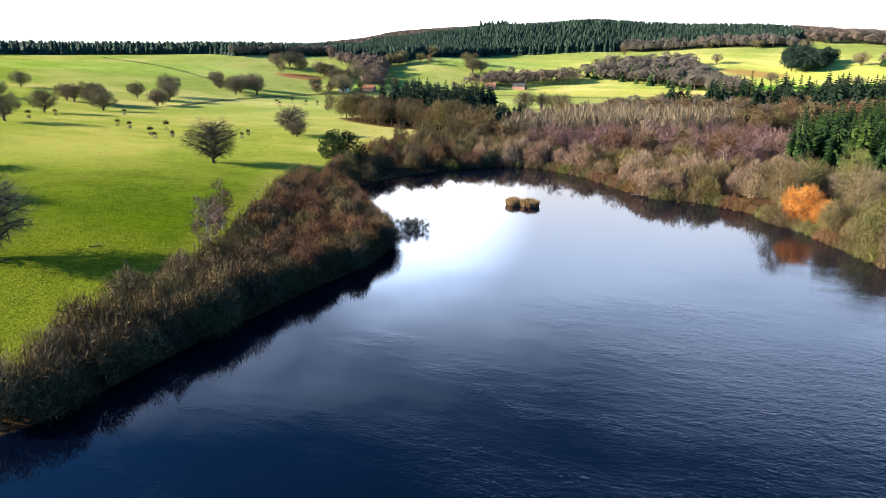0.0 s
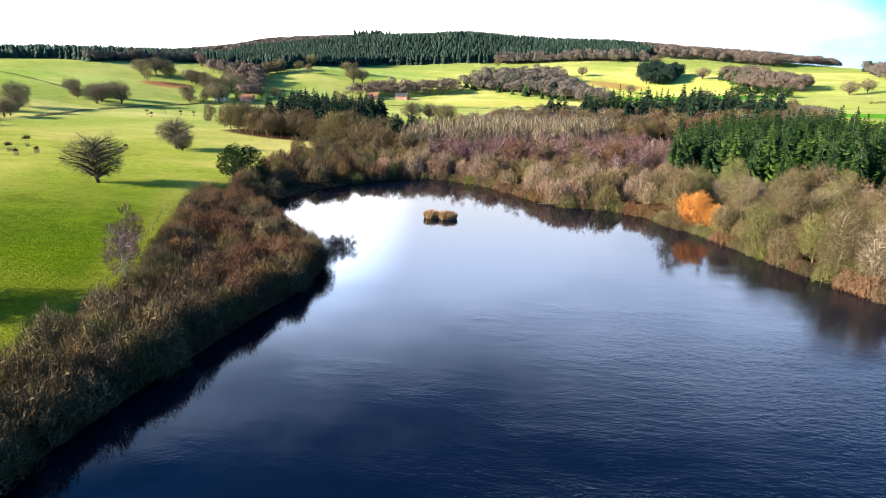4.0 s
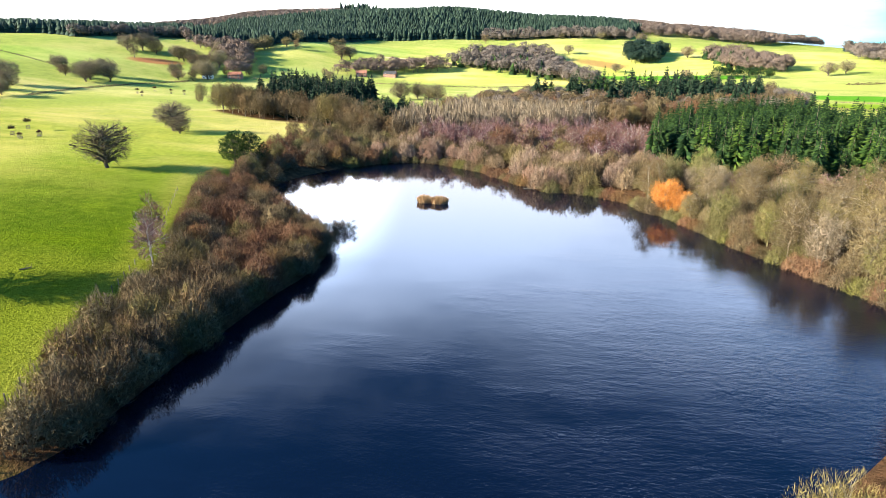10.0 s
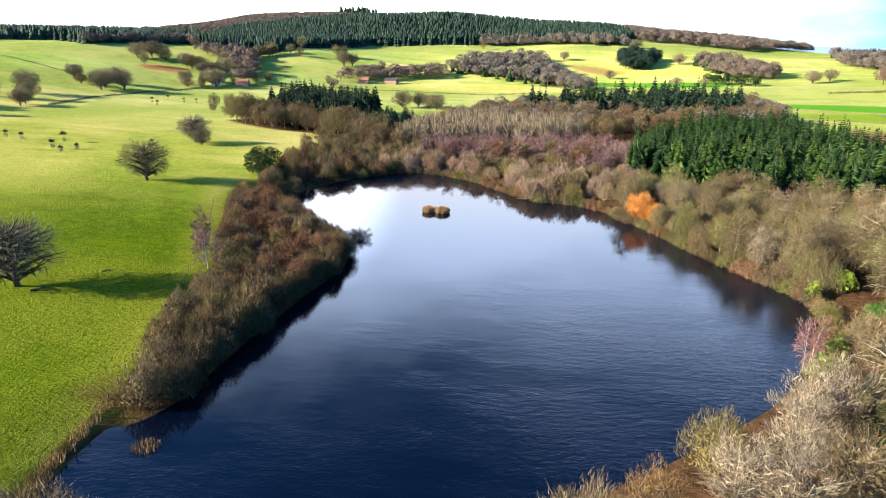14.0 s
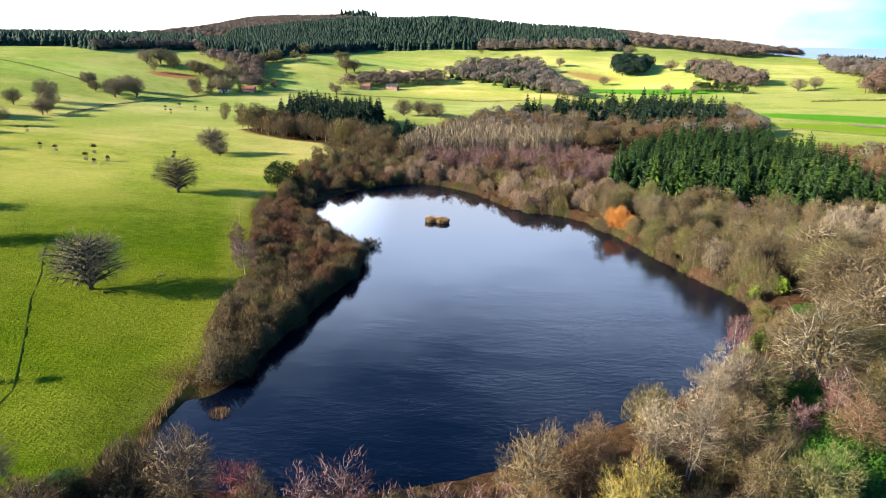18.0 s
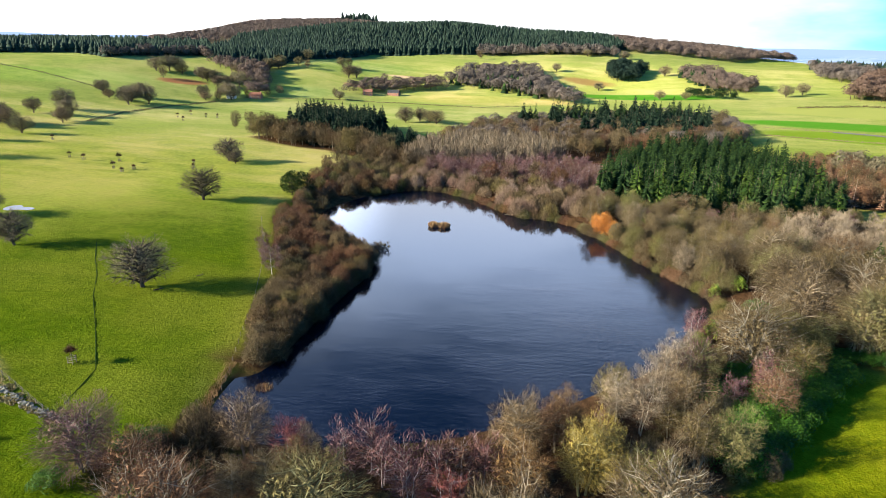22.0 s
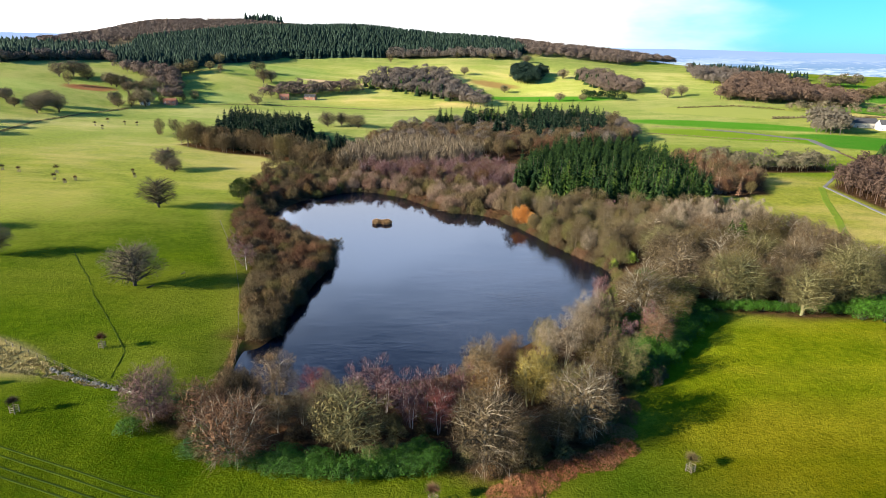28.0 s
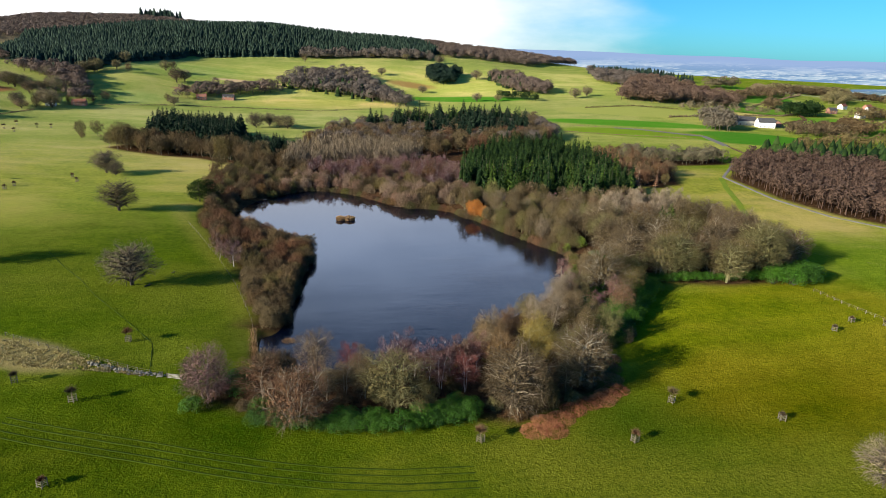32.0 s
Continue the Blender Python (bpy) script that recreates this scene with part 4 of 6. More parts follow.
plant(OAKS_FAR, [(-424, 464), (-394, 378), (-377, 436), (-391, 475), (-383, 448), (-368, 452), (-438, 600), (-447, 588), (-430, 606), (-420, 596), (-363, 572), (-355, 582), (-345, 588), (-349, 680), (-349, 711), (-338, 690), (-326, 756), (-239, 699), (-340, 548), (-326, 532), (-246, 690)],
      "broad leafless oak by the valley lane", "tree", "hillside trees", (0.95, 1.4), 108)
# ---- the west belt of shrubs and the bay ----
pts = scatter(W_BELT, 5.1, 11)
pts += [(x - 2.4, y) for x, y in spaced(W_BELT[1:12], 4.4)]
far, near = [p for p in pts if p[1] > 72], [p for p in pts if p[1] <= 72]
plant(SHRUB["grey"] + SHRUB["grey"] + SHRUB["brown"], near, "leafless grey willow shrub on the lake bank", "shrub", "west bank shrubs", (0.8, 1.15), 12)
plant(SHRUB["rust"] + SHRUB["grey"] + SHRUB["brown"] + SHRUB["rust"], far, "leafless rust-brown willow shrub on the lake bank", "shrub", "west bank shrubs", (0.75, 1.1), 13)
plant([WADER], [(-50.4, 114.8), (-51.8, 117.2), (-48.9, 116.2), (-52.4, 113.4)], "thin willow shrub standing in the water", "shrub", "", (0.8, 1.15), 14)
plant(BIRCH, [(-82, 92), (-80, 88), (-74, 80)], "slim birch rising from the shrubs", "tree", "", (0.6, 0.7), 15)
plant([PINES[0]], [(-105.5, 170)], "rounded dark green pine on the bank", "pine", sizes=(1, 1))
plant(PINES, [(-101.5, 173), (-108, 174)], "dark green pine on the bank", "pine", "", (0.75, 0.9), 16)
pts = scatter(W_BAY, 7.4, 17, clear=-1.0)
plant(SHRUB_FAR["brown"] + SHRUB_FAR["grey"] + SHRUB_FAR["olive"] + SHRUB_FAR["rust"], pts, "leafless brown shrub at the lake head", "shrub", "lake head shrubs", (0.85, 1.15), 18)
plant(WOOD_FAR["brown"] + WOOD_FAR["grey"], [(-114, 256), (-104, 240), (-96, 250), (-92, 222), (-86, 262), (-110, 228)], "leafless tree over the shrubs", "tree", "", (0.6, 0.85), 19)

# ---- the north shore, birches and poplars ----
pts = scatter(N_SHRUBS, 6.8, 21, clear=-0.6)
plant(SHRUB_FAR["pink"] + SHRUB_FAR["grey"] + SHRUB_FAR["pink"] + SHRUB_FAR["brown"], pts, "leafless pinkish willow shrub on the far shore", "shrub", "north shore shrubs", (0.8, 1.35), 22)
plant(SHRUB_FAR["pink"], [(-2, 174.0), (-4.8, 176.5), (0.5, 175), (-1, 178.5), (-5, 172.6)], "pale buff shrub on a spit of shore", "shrub", "north shore shrubs", (1.0, 1.2), 23)
plant(BIRCH, scatter(BIRCHES, 5.8, 24, keep=0.85), "slim leafless birch with purple twigs", "birch", "birch stand", (0.7, 1.15), 25)
plant(WOOD_FAR["grey"] + WOOD_FAR["pale"] + WOOD_FAR["rust"], scatter(BIRCHES, 13.0, 124), "leafless tree among the birches", "tree", "birch stand trees", (0.5, 0.8), 125)
plant(SCRUB["brown"] + SCRUB["rust"], scatter(BIRCHES, 9.0, 26), "brown shrub among the birches", "shrub", "birch stand shrubs", (0.7, 1.0), 27)
plant(POPLAR, scatter(POPLARS, 9.5, 28), "slim pale leafless poplar in a stand", "poplar", "poplar stand", (1.0, 1.2), 29)

# ---- the north-west wood and the north wood ----
pts = scatter(NW_FIRS, 6.2, 31)
plant(FIR_DARK, [p for p in pts if p[0] < -116], "tall dark fir in the north-west wood", "fir", "north-west firs", (0.95, 1.35), 32, (0.9, 1.15))
plant(FIR_DARK, [p for p in pts if p[0] >= -116], "dark fir in the north-west wood", "fir", "north-west firs", (0.65, 0.95), 33)
plant(FIR, scatter(NW_FIRS, 11.0, 33), "dark green spruce in the north-west wood", "spruce", "north-west firs", (0.5, 0.8), 34)
plant(WOOD_FAR["brown"] + WOOD_FAR["grey"], scatter(NW_EDGE, 7.5, 35), "leafless tree at the edge of the fir wood", "tree", "north-west wood edge", (0.95, 1.4), 36)
plant(WOOD_FAR["brown"] + WOOD_FAR["grey"] + WOOD_FAR["pale"], scatter([(-114, 262), (-78, 266), (-62, 240), (-48, 260), (-72, 300), (-100, 288)], 8.0, 135), "round-headed leafless tree below the firs", "tree", "lake head trees", (0.65, 0.95), 136)
plant(WOOD_FAR["brown"] + WOOD_FAR["grey"] + WOOD_FAR["rust"] + WOOD_FAR["pale"], [p for p in scatter(N_WOOD, 11.5, 37) if p[1] < 400], "leafless tree in the north wood", "tree", "north wood", (0.8, 1.2), 38)
plant(FIR_DARK + FIR[:2], scatter([(-16, 430), (20, 462), (120, 490), (135, 440), (80, 430), (30, 420)], 11, 39), "dark fir among leafless trees", "fir", "north wood firs", (1.15, 1.6), 40)
plant(FIR_DARK, scatter([(24, 372), (50, 425), (128, 440), (138, 395), (90, 350)], 12, 139), "tall dark fir standing in the north wood", "fir", "north wood firs", (1.0, 1.4), 140)
plant(OAKS, [(-119, 458), (-108, 470), (-98, 462), (-90, 455)], "tall leafless oak behind the fir wood", "tree", "", (0.8, 1.0), 41)

# ---- the fir plantation and the east wood ----
plant(FIR, [p for p in scatter(FIRS, 5.9, 45) if p[1] < 212], "green spruce in a close plantation", "spruce", "spruce plantation", (0.72, 1.3), 46, (0.75, 1.1))
plant(LARCH, scatter(LARCHES, 7.0, 47), "leafless orange-brown larch beyond the spruces", "larch", "larches", (0.6, 0.85), 48)
plant(WOOD_FAR["brown"] + WOOD_FAR["rust"], scatter([(130, 200), (160, 200), (180, 235), (172, 270), (190, 290), (150, 300), (132, 260)], 8.0, 49), "dark leafless tree east of the plantation", "tree", "east wood edge", (0.6, 0.85), 50)
plant([WILLOW], [(28.5, 150)], "golden orange willow on the east shore", "willow", sizes=(1, 1))
plant([WILLOW], [(32, 147)], "small orange willow on the east shore", "willow", sizes=(0.7, 0.7))
plant(SHRUB["brown"], [(23, 152), (25, 149)], "brown shrub by the water", "shrub", "", (0.7, 0.8), 51)
pts = scatter(E_SHORE, 6.6, 52, clear=0.3)
plant(WOOD["pale"] + WOOD["grey"] + WOOD["olive"][:1] + WOOD["brown"][:1] + PALE_BIRCH + HAZEL, [p for p in pts if math.hypot(p[0] - 30, p[1] - 148) > 6], "leafless tree on the east shore", "tree", "east shore trees", (0.6, 1.0), 53)
plant(HAZEL + WOOD["pale"][:1] + WOOD["brown"][:1] + BIRCH[:1], scatter(E_MID, 6.0, 152), "leafless tree between the shore and the spruces", "tree", "east shore trees", (0.6, 0.85), 153)
plant([IVY], [(41, 156), (46, 128), (62, 94), (43, 157)], "yellow-green ivy climbing a dead stem", "ivy", "", (0.9, 1.3), 54, (0.9, 1.6))
shore = [tuple(p) for p in LAKE if (p[0] > -12 and p[1] > 58) or p[1] > 196]
shore = [p for k, p in enumerate(spaced(shore, 4.0)) if not (-9 < p[0] < -2 and p[1] < 182)]
plant(SCRUB["olive"] + SCRUB["brown"] + SCRUB["rust"], spaced(shore, 3.0), "low brown shrub leaning over the waterline", "shrub", "shoreline shrubs", (0.6, 1.0), 55)
plant(HAZEL + WOOD["olive"][:1] + PALE_BIRCH, [(p[0] + 2.0, p[1] + 1.2) for p in spaced([(31, 140), (36, 130), (44, 115), (51, 101), (57, 94)], 4.6)], "leafless tree leaning over the east shore", "tree", "east shore trees", (0.55, 0.85), 154)
plant(POPLAR, scatter(E_POPLARS, 5.8, 56), "pale upright leafless poplar", "poplar", "east poplars", (0.85, 1.1), 57)
pts = [p for p in scatter(E_WOOD, 12.0, 58) if math.hypot(p[0] - 101, p[1] - 96) > 7]
plant([BROAD, OLIVE_BIG, PALE_BROAD, BROAD], pts, "tall leafless mossy tree in the east wood", "tree", "east wood", (0.95, 1.2), 59, (0.95, 1.1))
plant(WOOD["olive"] + WOOD["pale"], [(76, 56), (88, 55), (97, 56), (106, 53), (83, 60)], "tall mossy trunk with a narrow crown", "tree", "east wood edge trees", (1.1, 1.3), 159)
plant(LAUREL, spaced([(72, 53), (84, 52), (97, 51), (110, 50)], 4.5), "dark evergreen undergrowth below the trees", "laurel", "east wood undergrowth", (0.7, 1.2), 60)
plant([YEW], [(101, 96), (98, 98), (103, 99)], "dark olive-green yew above the leafless trees", "yew", "", (0.8, 1.0), 160)
plant(LAUREL, [(114, 46), (120, 44), (126, 45), (130, 48), (123, 50), (117, 50), (127, 51)], "tall glossy green laurel at the field corner", "laurel", "laurel thicket", (1.35, 1.7), 61, (1.1, 1.3))

# ---- the south belt between the lake and the fields ----
FOCAL = [(50, 45), (-43.9, -21), (3, -21), (22, -11), (2.5, 5), (13, 0), (-23.5, -17), (-64, -9.5), (20, 20), (28, 27), (-6.4, -11), (-38, -12), (-30, -8)]
plant([BIG_PALE], [(51, 46)], "big pale sycamore with spreading bare limbs", "tree", sizes=(1, 1))
plant([PALE_FAN], [(-43.9, -21)], "pale-stemmed tree fanning from its foot, reddish twigs", "tree", sizes=(1, 1))
plant([BROAD], [(3, -21)], "broad dense brown beech at the field edge", "tree", "", (1.05, 1.05), 62)
plant([PALE_BROAD], [(22, -11)], "broad leafless tree with pale gnarled limbs", "tree", "", (1.0, 1.0), 62)
plant([OLIVE_BIG], [(-23.5, -17)], "spreading tree olive-green with moss and lichen", "tree", sizes=(1, 1))
plant([PURPLE_DOME], [(-64, -9.5)], "round-headed purple-brown tree at the wood corner", "tree", sizes=(1, 1))
plant([WOOD["pale"][0]], [(2.5, 5)], "tall pale leafless tree over the water", "tree", sizes=(1.0, 1.0), tall=(1.1, 1.1))
plant(WOOD["yellow"], [(13, 0), (15.5, 3)], "leafless tree yellow with lichen", "tree", "", (0.9, 1.05), 63)
plant([RED_BIRCH], [(-6.4, -11), (-33, -2)], "white-stemmed birch with crimson twigs", "birch", "", (0.85, 1.0), 64)
plant(BIRCH, [(-20, -1), (-17.5, -3.5), (-14, -5), (-12, -9), (-9, -4), (-5.5, -3), (-2, -2), (-24, -3)], "slim birch with purple-brown twigs by the water", "birch", "waterside birches", (0.95, 1.2), 164)
plant(WOOD["pale"] + [WOOD["grey"][1]], [(-38, -12), (-34, -9), (-30, -4), (-29.5, -12)], "small pale many-limbed tree", "tree", "", (0.6, 0.75), 165)
plant(PALE_BIRCH, [(20, 20), (28, 27), (32, 34), (24, 18)], "tall pale birch with pinkish top", "birch", "", (1.0, 1.2), 166)
pts = [p for p in scatter(S_BELT, 7.8, 65, clear=1.5) if min(math.hypot(p[0] - a, p[1] - b) for a, b in FOCAL) > 6.0 and not (p[0] < -44 and p[1] > -12) and not (-27 < p[0] < 1 and p[1] > -13) and not (-34 < p[0] < 8 and p[1] < -17)]
plant(HAZEL[:2] + WOOD["grey"][:1] + WOOD["olive"][:1] + WOOD["brown"] + WOOD["rust"] + WOOD["pale"][:1] + BIRCH[:1], pts, "leafless tree of the lakeside belt", "tree", "south belt trees", (0.65, 0.95), 66)
plant(SCRUB["brown"] + SCRUB["olive"] + SCRUB["rust"], scatter(S_BELT, 7.5, 67, clear=-0.5), "brown undergrowth shrub in the lakeside belt", "shrub", "south belt shrubs", (0.5, 0.8), 68)
plant([SHRUB["brown"][0]], [(-53, 4), (-49, 0)], "round brown shrub at the lake corner", "shrub", "", (1.15, 1.3), 69)
plant(LAUREL, spaced([(-52, -19.5), (-36, -23.5), (-22, -24.5), (-8, -22.5)], 3.2), "dark green evergreen bush along the field edge", "laurel", "south undergrowth", (0.75, 1.1), 70)
plant(LAUREL, [(-11, -20), (-7, -20), (-9.5, -17.5), (-14, -21), (-18, -22), (-28, -22), (-34, -22)], "tall dark evergreen bush under the trees", "laurel", "south undergrowth", (0.9, 1.2), 74)
plant(LAUREL, spaced([(38, 11), (46, 19), (56, 31), (67, 45)], 3.4), "dark green evergreen bush along the field edge", "laurel", "south-east undergrowth", (1.1, 1.6), 71)
plant(LAUREL, spaced([(42, 19), (52, 31), (62, 44)], 4.4), "tall dark evergreen bush under the trees", "laurel", "south-east undergrowth", (1.3, 1.8), 75)
plant([OAKS[1]], [(64, -54)], "spreading bare tree with pale limbs at the field side", "tree", sizes=(0.75, 0.75))
plant(SHRUB["grey"], [(43, 10), (45, 12.5)], "small grey shrub at the field edge", "shrub", "", (0.55, 0.7), 76)
plant([BIRCH[1]], [(42, 60), (36, 35)], "leafless birch with reddish twigs", "birch", "", (0.9, 1.1), 77)
plant([IVY], [(42, 54), (47, 62), (55, 91)], "yellow-green ivy climbing a dead stem", "ivy", "", (0.9, 1.2), 78, (1.0, 1.5))
plant(LAUREL, [(47, 40), (52, 45), (57, 54), (60, 62), (64, 56), (40, 32), (62, 78)], "big dark evergreen bush between bare trees", "laurel", "south-east undergrowth", (1.1, 1.5), 79)
plant(LAUREL, [(-60, -4), (-57, -8), (-58, -1), (-52, -14), (-66, -14)], "dark evergreen bush under a bare tree", "laurel", "", (0.8, 1.0), 72)

# ---- far woods, each one joined mesh ----


def far_conifer(rng):
    v, f = [], []
    for z0, z1, r in ((0.04, 0.55, 0.33), (0.34, 0.80, 0.25), (0.62, 1.0, 0.15)):
        k = len(v)
        a0 = rng.uniform(0, 6)
        for s in range(6):
            a = a0 + s * math.pi / 3
            q = r * (rng.uniform(0.95, 1.2) if s % 2 else rng.uniform(0.55, 0.8))
            v.append((q * math.cos(a), q * math.sin(a), z0 + rng.uniform(-0.04, 0.04)))
        v.append((0, 0, z1))
        f += [(k + s, k + (s + 1) % 6, k + 6) for s in range(6)]
    return np.array(v), np.array(f)


def far_bare(rng, blades=120, slim=0.42, wide=1.0):
    """A leafless round-headed tree of unit height; wide: coarser sprays for woods a long way off."""
    g = Growth(rng.randrange(10 ** 6))
    g.limb([Vector((0, 0, -0.03)), Vector((0, 0, 0.6))], 0.022, 0.008, 3)
    lumps = [(g.unit(), rng.uniform(0.8, 1.15)) for _ in range(7)]
    for i in range(blades):
        d = g.unit()
        if d.z < -0.6:
            d.z = -d.z
        swell = max(s * max(0.0, d.dot(u)) for u, s in lumps)
        q = (0.55 + 0.45 * swell) * rng.uniform(0.45, 1.0) ** 0.5
        p = Vector((d.x * slim * q, d.y * slim * q, 0.54 + d.z * 0.44 * q))
        g.spray(p, d, rng.uniform(0.06, 0.12) * (0.5 + 0.5 * wide), rng.uniform(0.02, 0.042) * wide, 0.6)
    return np.array([tuple(v) for v in g.v]), np.array(g.f)


def far_poplar(rng):
    """A slim tree of unit height whose branches all sweep upward."""
    g = Growth(rng.randrange(10 ** 6))
    g.limb([Vector((0, 0, -0.03)), Vector((0, 0, 0.9))], 0.014, 0.004, 3)
    for i in range(90):
        a, z = rng.uniform(0, 6.283), rng.uniform(0.15, 0.85)
        q = 0.11 * math.sin(math.pi * (0.15 + 0.8 * z)) * rng.random() ** 0.5
        g.blade(Vector((math.cos(a) * q, math.sin(a) * q, z)), (Vector((math.cos(a) * 0.22, math.sin(a) * 0.22, 1)) + g.unit() * 0.12).normalized(), rng.uniform(0.10, 0.2), rng.uniform(0.010, 0.02))
    return np.array([tuple(v) for v in g.v]), np.array(g.f)


def far_bush(rng):
    g = Growth(rng.randrange(10 ** 6))
    for i in range(34):
        p = Vector((rng.uniform(-0.5, 0.5), rng.uniform(-0.35, 0.35), rng.uniform(0.0, 0.75)))
        g.blade(p, (g.unit() + Vector((0, 0, 0.5))).normalized(), rng.uniform(0.25, 0.5), rng.uniform(0.12, 0.3))
    return np.array([tuple(v) for v in g.v]), np.array(g.f)


def whole_tree(ob):
    """The points and triangles of a built tree's crown, for a joined stand."""
    me = [o for o in ob.children if o.name.startswith("crown")][0].data
    return np.array([tuple(v.co) for v in me.vertices]), np.array([tuple(p.vertices) for p in me.polygons])


def far_wood(name, label, points, maker, height, mat, seed, vary=0.3, category="woodland"):
    rng = random.Random(seed)
    shapes = [maker(rng) for _ in range(6)]
    pts = np.array(points)
    zs = land(pts[:, 0], pts[:, 1])
    vs, fs, k = [], [], 0
    for (x, y), z in zip(pts, zs):
        v, f = shapes[rng.randrange(6)]
        a, s, w = rng.uniform(0, 6.28), height * rng.uniform(1 - vary, 1 + vary), rng.uniform(0.85, 1.2)
        c, n = math.cos(a), math.sin(a)
        vs.append(np.stack([(v[:, 0] * c - v[:, 1] * n) * s * w + x, (v[:, 0] * n + v[:, 1] * c) * s * w + y, v[:, 2] * s + z - 0.5], 1))
        fs.append(f + k)
        k += len(v)
    return tagged(new(name, big_mesh(name, np.concatenate(vs), np.concatenate(fs), mat)), label, category, kind="stuff")


HILL_FIRS = [(-470, 745), (-425, 690), (-352, 690), (-334, 730), (-292, 955), (-100, 1005), (0, 1000), (100, 985), (135, 1040), (110, 1200), (-190, 1225), (-420, 1240), (-575, 1050)]
far_wood("hill_forest", "dark conifer forest covering the hill", scatter(HILL_FIRS, 6.8, 81), far_conifer, 16.5, NEEDLE_HAZED, 82, 0.12)
far_wood("hill_forest_edge", "leafless trees along the foot of the hill forest", scatter([(-120, 992), (0, 985), (110, 968), (120, 990), (0, 1008), (-110, 1018)], 8, 83), lambda r: far_bare(r, 330, 0.5, 1.55), 15, TWIG_WOODS, 84)
far_wood("hill_wood", "bare brown wood along the ridge", scatter([(140, 1010), (203, 1020), (300, 1010), (392, 1090), (470, 1190), (300, 1240), (115, 1215)], 9.5, 85), lambda r: far_bare(r, 330, 0.5, 1.55), 14, TWIG_WOODS, 86)
far_wood("moor_wood", "low bare wood on the far moor", scatter([(-830, 1300), (-640, 1230), (-400, 1330), (-380, 1560), (-470, 1640), (-880, 1640)], 11.5, 87), lambda r: far_bare(r, 90, 0.62, 3.4), 11, TWIG_WOODS, 88)
far_wood("moor_slope", "bare brown wood on the slope below the moor", scatter([(-800, 1060), (-620, 960), (-590, 1080), (-440, 1255), (-640, 1240), (-830, 1290)], 13, 187), lambda r: far_bare(r, 90, 0.62, 3.4), 11, TWIG_WOODS, 188)
far_wood("moor_pines", "dark pine clump on the hilltop", scatter([(-560, 1555), (-480, 1540), (-440, 1560), (-500, 1590)], 9, 89), far_conifer, 24, NEEDLE_HAZED, 90)
far_wood("west_forest", "dark forest on the western rise", scatter([(-530, 612), (-484, 708), (-462, 745), (-575, 930), (-950, 950), (-1050, 480), (-860, 420), (-760, 500), (-700, 570), (-600, 640)], 7.6, 93), far_conifer, 14.5, NEEDLE_HAZED, 94)
far_wood("west_forest_edge", "brown leafless trees along the western forest", scatter([(-528, 604), (-484, 700), (-462, 735), (-478, 740), (-500, 715), (-540, 625)], 8, 95), lambda r: far_bare(r, 330, 0.5, 1.55), 13, TWIG_WOODS, 96)
far_wood("dell_wood", "leafless wood in the dell below the forest", scatter([(-470, 735), (-425, 680), (-350, 676), (-300, 570), (-318, 560), (-372, 640), (-432, 672)], 9, 97), lambda r: far_bare(r, 330, 0.5, 1.55), 14, TWIG_WOODS, 98)
far_wood("copse", "square copse of dark pines on the hillside", scatter([(89, 823), (104, 805), (130, 813), (145, 860), (118, 892), (96, 880)], 6.5, 99), lambda r: far_bare(r, 420, 0.46, 1.5), 15, NEEDLE_HAZED, 100)
far_wood("strip_wood", "leafless strip wood on the hillside", scatter([(186, 844), (209, 737), (244, 708), (263, 755), (232, 867)], 9, 101), lambda r: far_bare(r, 330, 0.5, 1.55), 15, TWIG_WOODS, 102)
far_wood("strip_firs", "dark firs in the strip wood", scatter([(186, 844), (200, 780), (215, 745), (225, 745), (205, 850)], 9, 103), far_conifer, 14, NEEDLE, 104)
far_wood("lower_strip", "dark hedge of trees below the strip wood", scatter([(165, 700), (215, 662), (222, 672), (175, 712)], 7, 105), lambda r: far_bare(r, 300, 0.5, 1.6), 10, NEEDLE, 106)
far_wood("dingle_wood", "leafless wood along the dingle", scatter([(-130, 730), (-76, 712), (-23, 690), (36, 622), (48, 645), (20, 730), (-20, 840), (-100, 830)], 8.5, 107, keep=0.85), lambda r: far_bare(r, 330, 0.5, 1.55), 15, TWIG_WOODS, 108)
far_wood("dingle_firs", "dark firs along the dingle", scatter([(-130, 735), (-76, 715), (0, 660), (10, 720), (-30, 790)], 16, 109), far_conifer, 14, NEEDLE, 110)
far_wood("cottage_wood", "trees round the cottages", scatter([(-238, 625), (-200, 650), (-120, 700), (-130, 720), (-215, 690)], 9, 111), lambda r: far_bare(r, 330, 0.5, 1.55), 13, TWIG_WOODS, 112)
far_wood("rust_wood", "rust-brown leafless wood on a spur", scatter([(330, 660), (380, 640), (440, 665), (525, 680), (545, 740), (500, 800), (470, 850), (425, 840), (390, 760)], 9, 113), lambda r: far_bare(r, 330, 0.5, 1.55), 17, mottled("twigs_purple_wood", (0.065, 0.038, 0.034), (0.15, 0.092, 0.080), per_piece=0.3), 114, 0.35)
far_wood("spur_firs", "dark conifers on the ridge end", scatter([(380, 850), (402, 960), (490, 893), (567, 862), (500, 985), (420, 1010)], 8, 115), far_conifer, 11.5, NEEDLE_HAZED, 116)
far_wood("ridge_edge", "leafless trees along the ridge end", scatter([(372, 840), (395, 800), (470, 860), (400, 960)], 9, 117), lambda r: far_bare(r, 330, 0.5, 1.55), 14, TWIG_WOODS, 118)
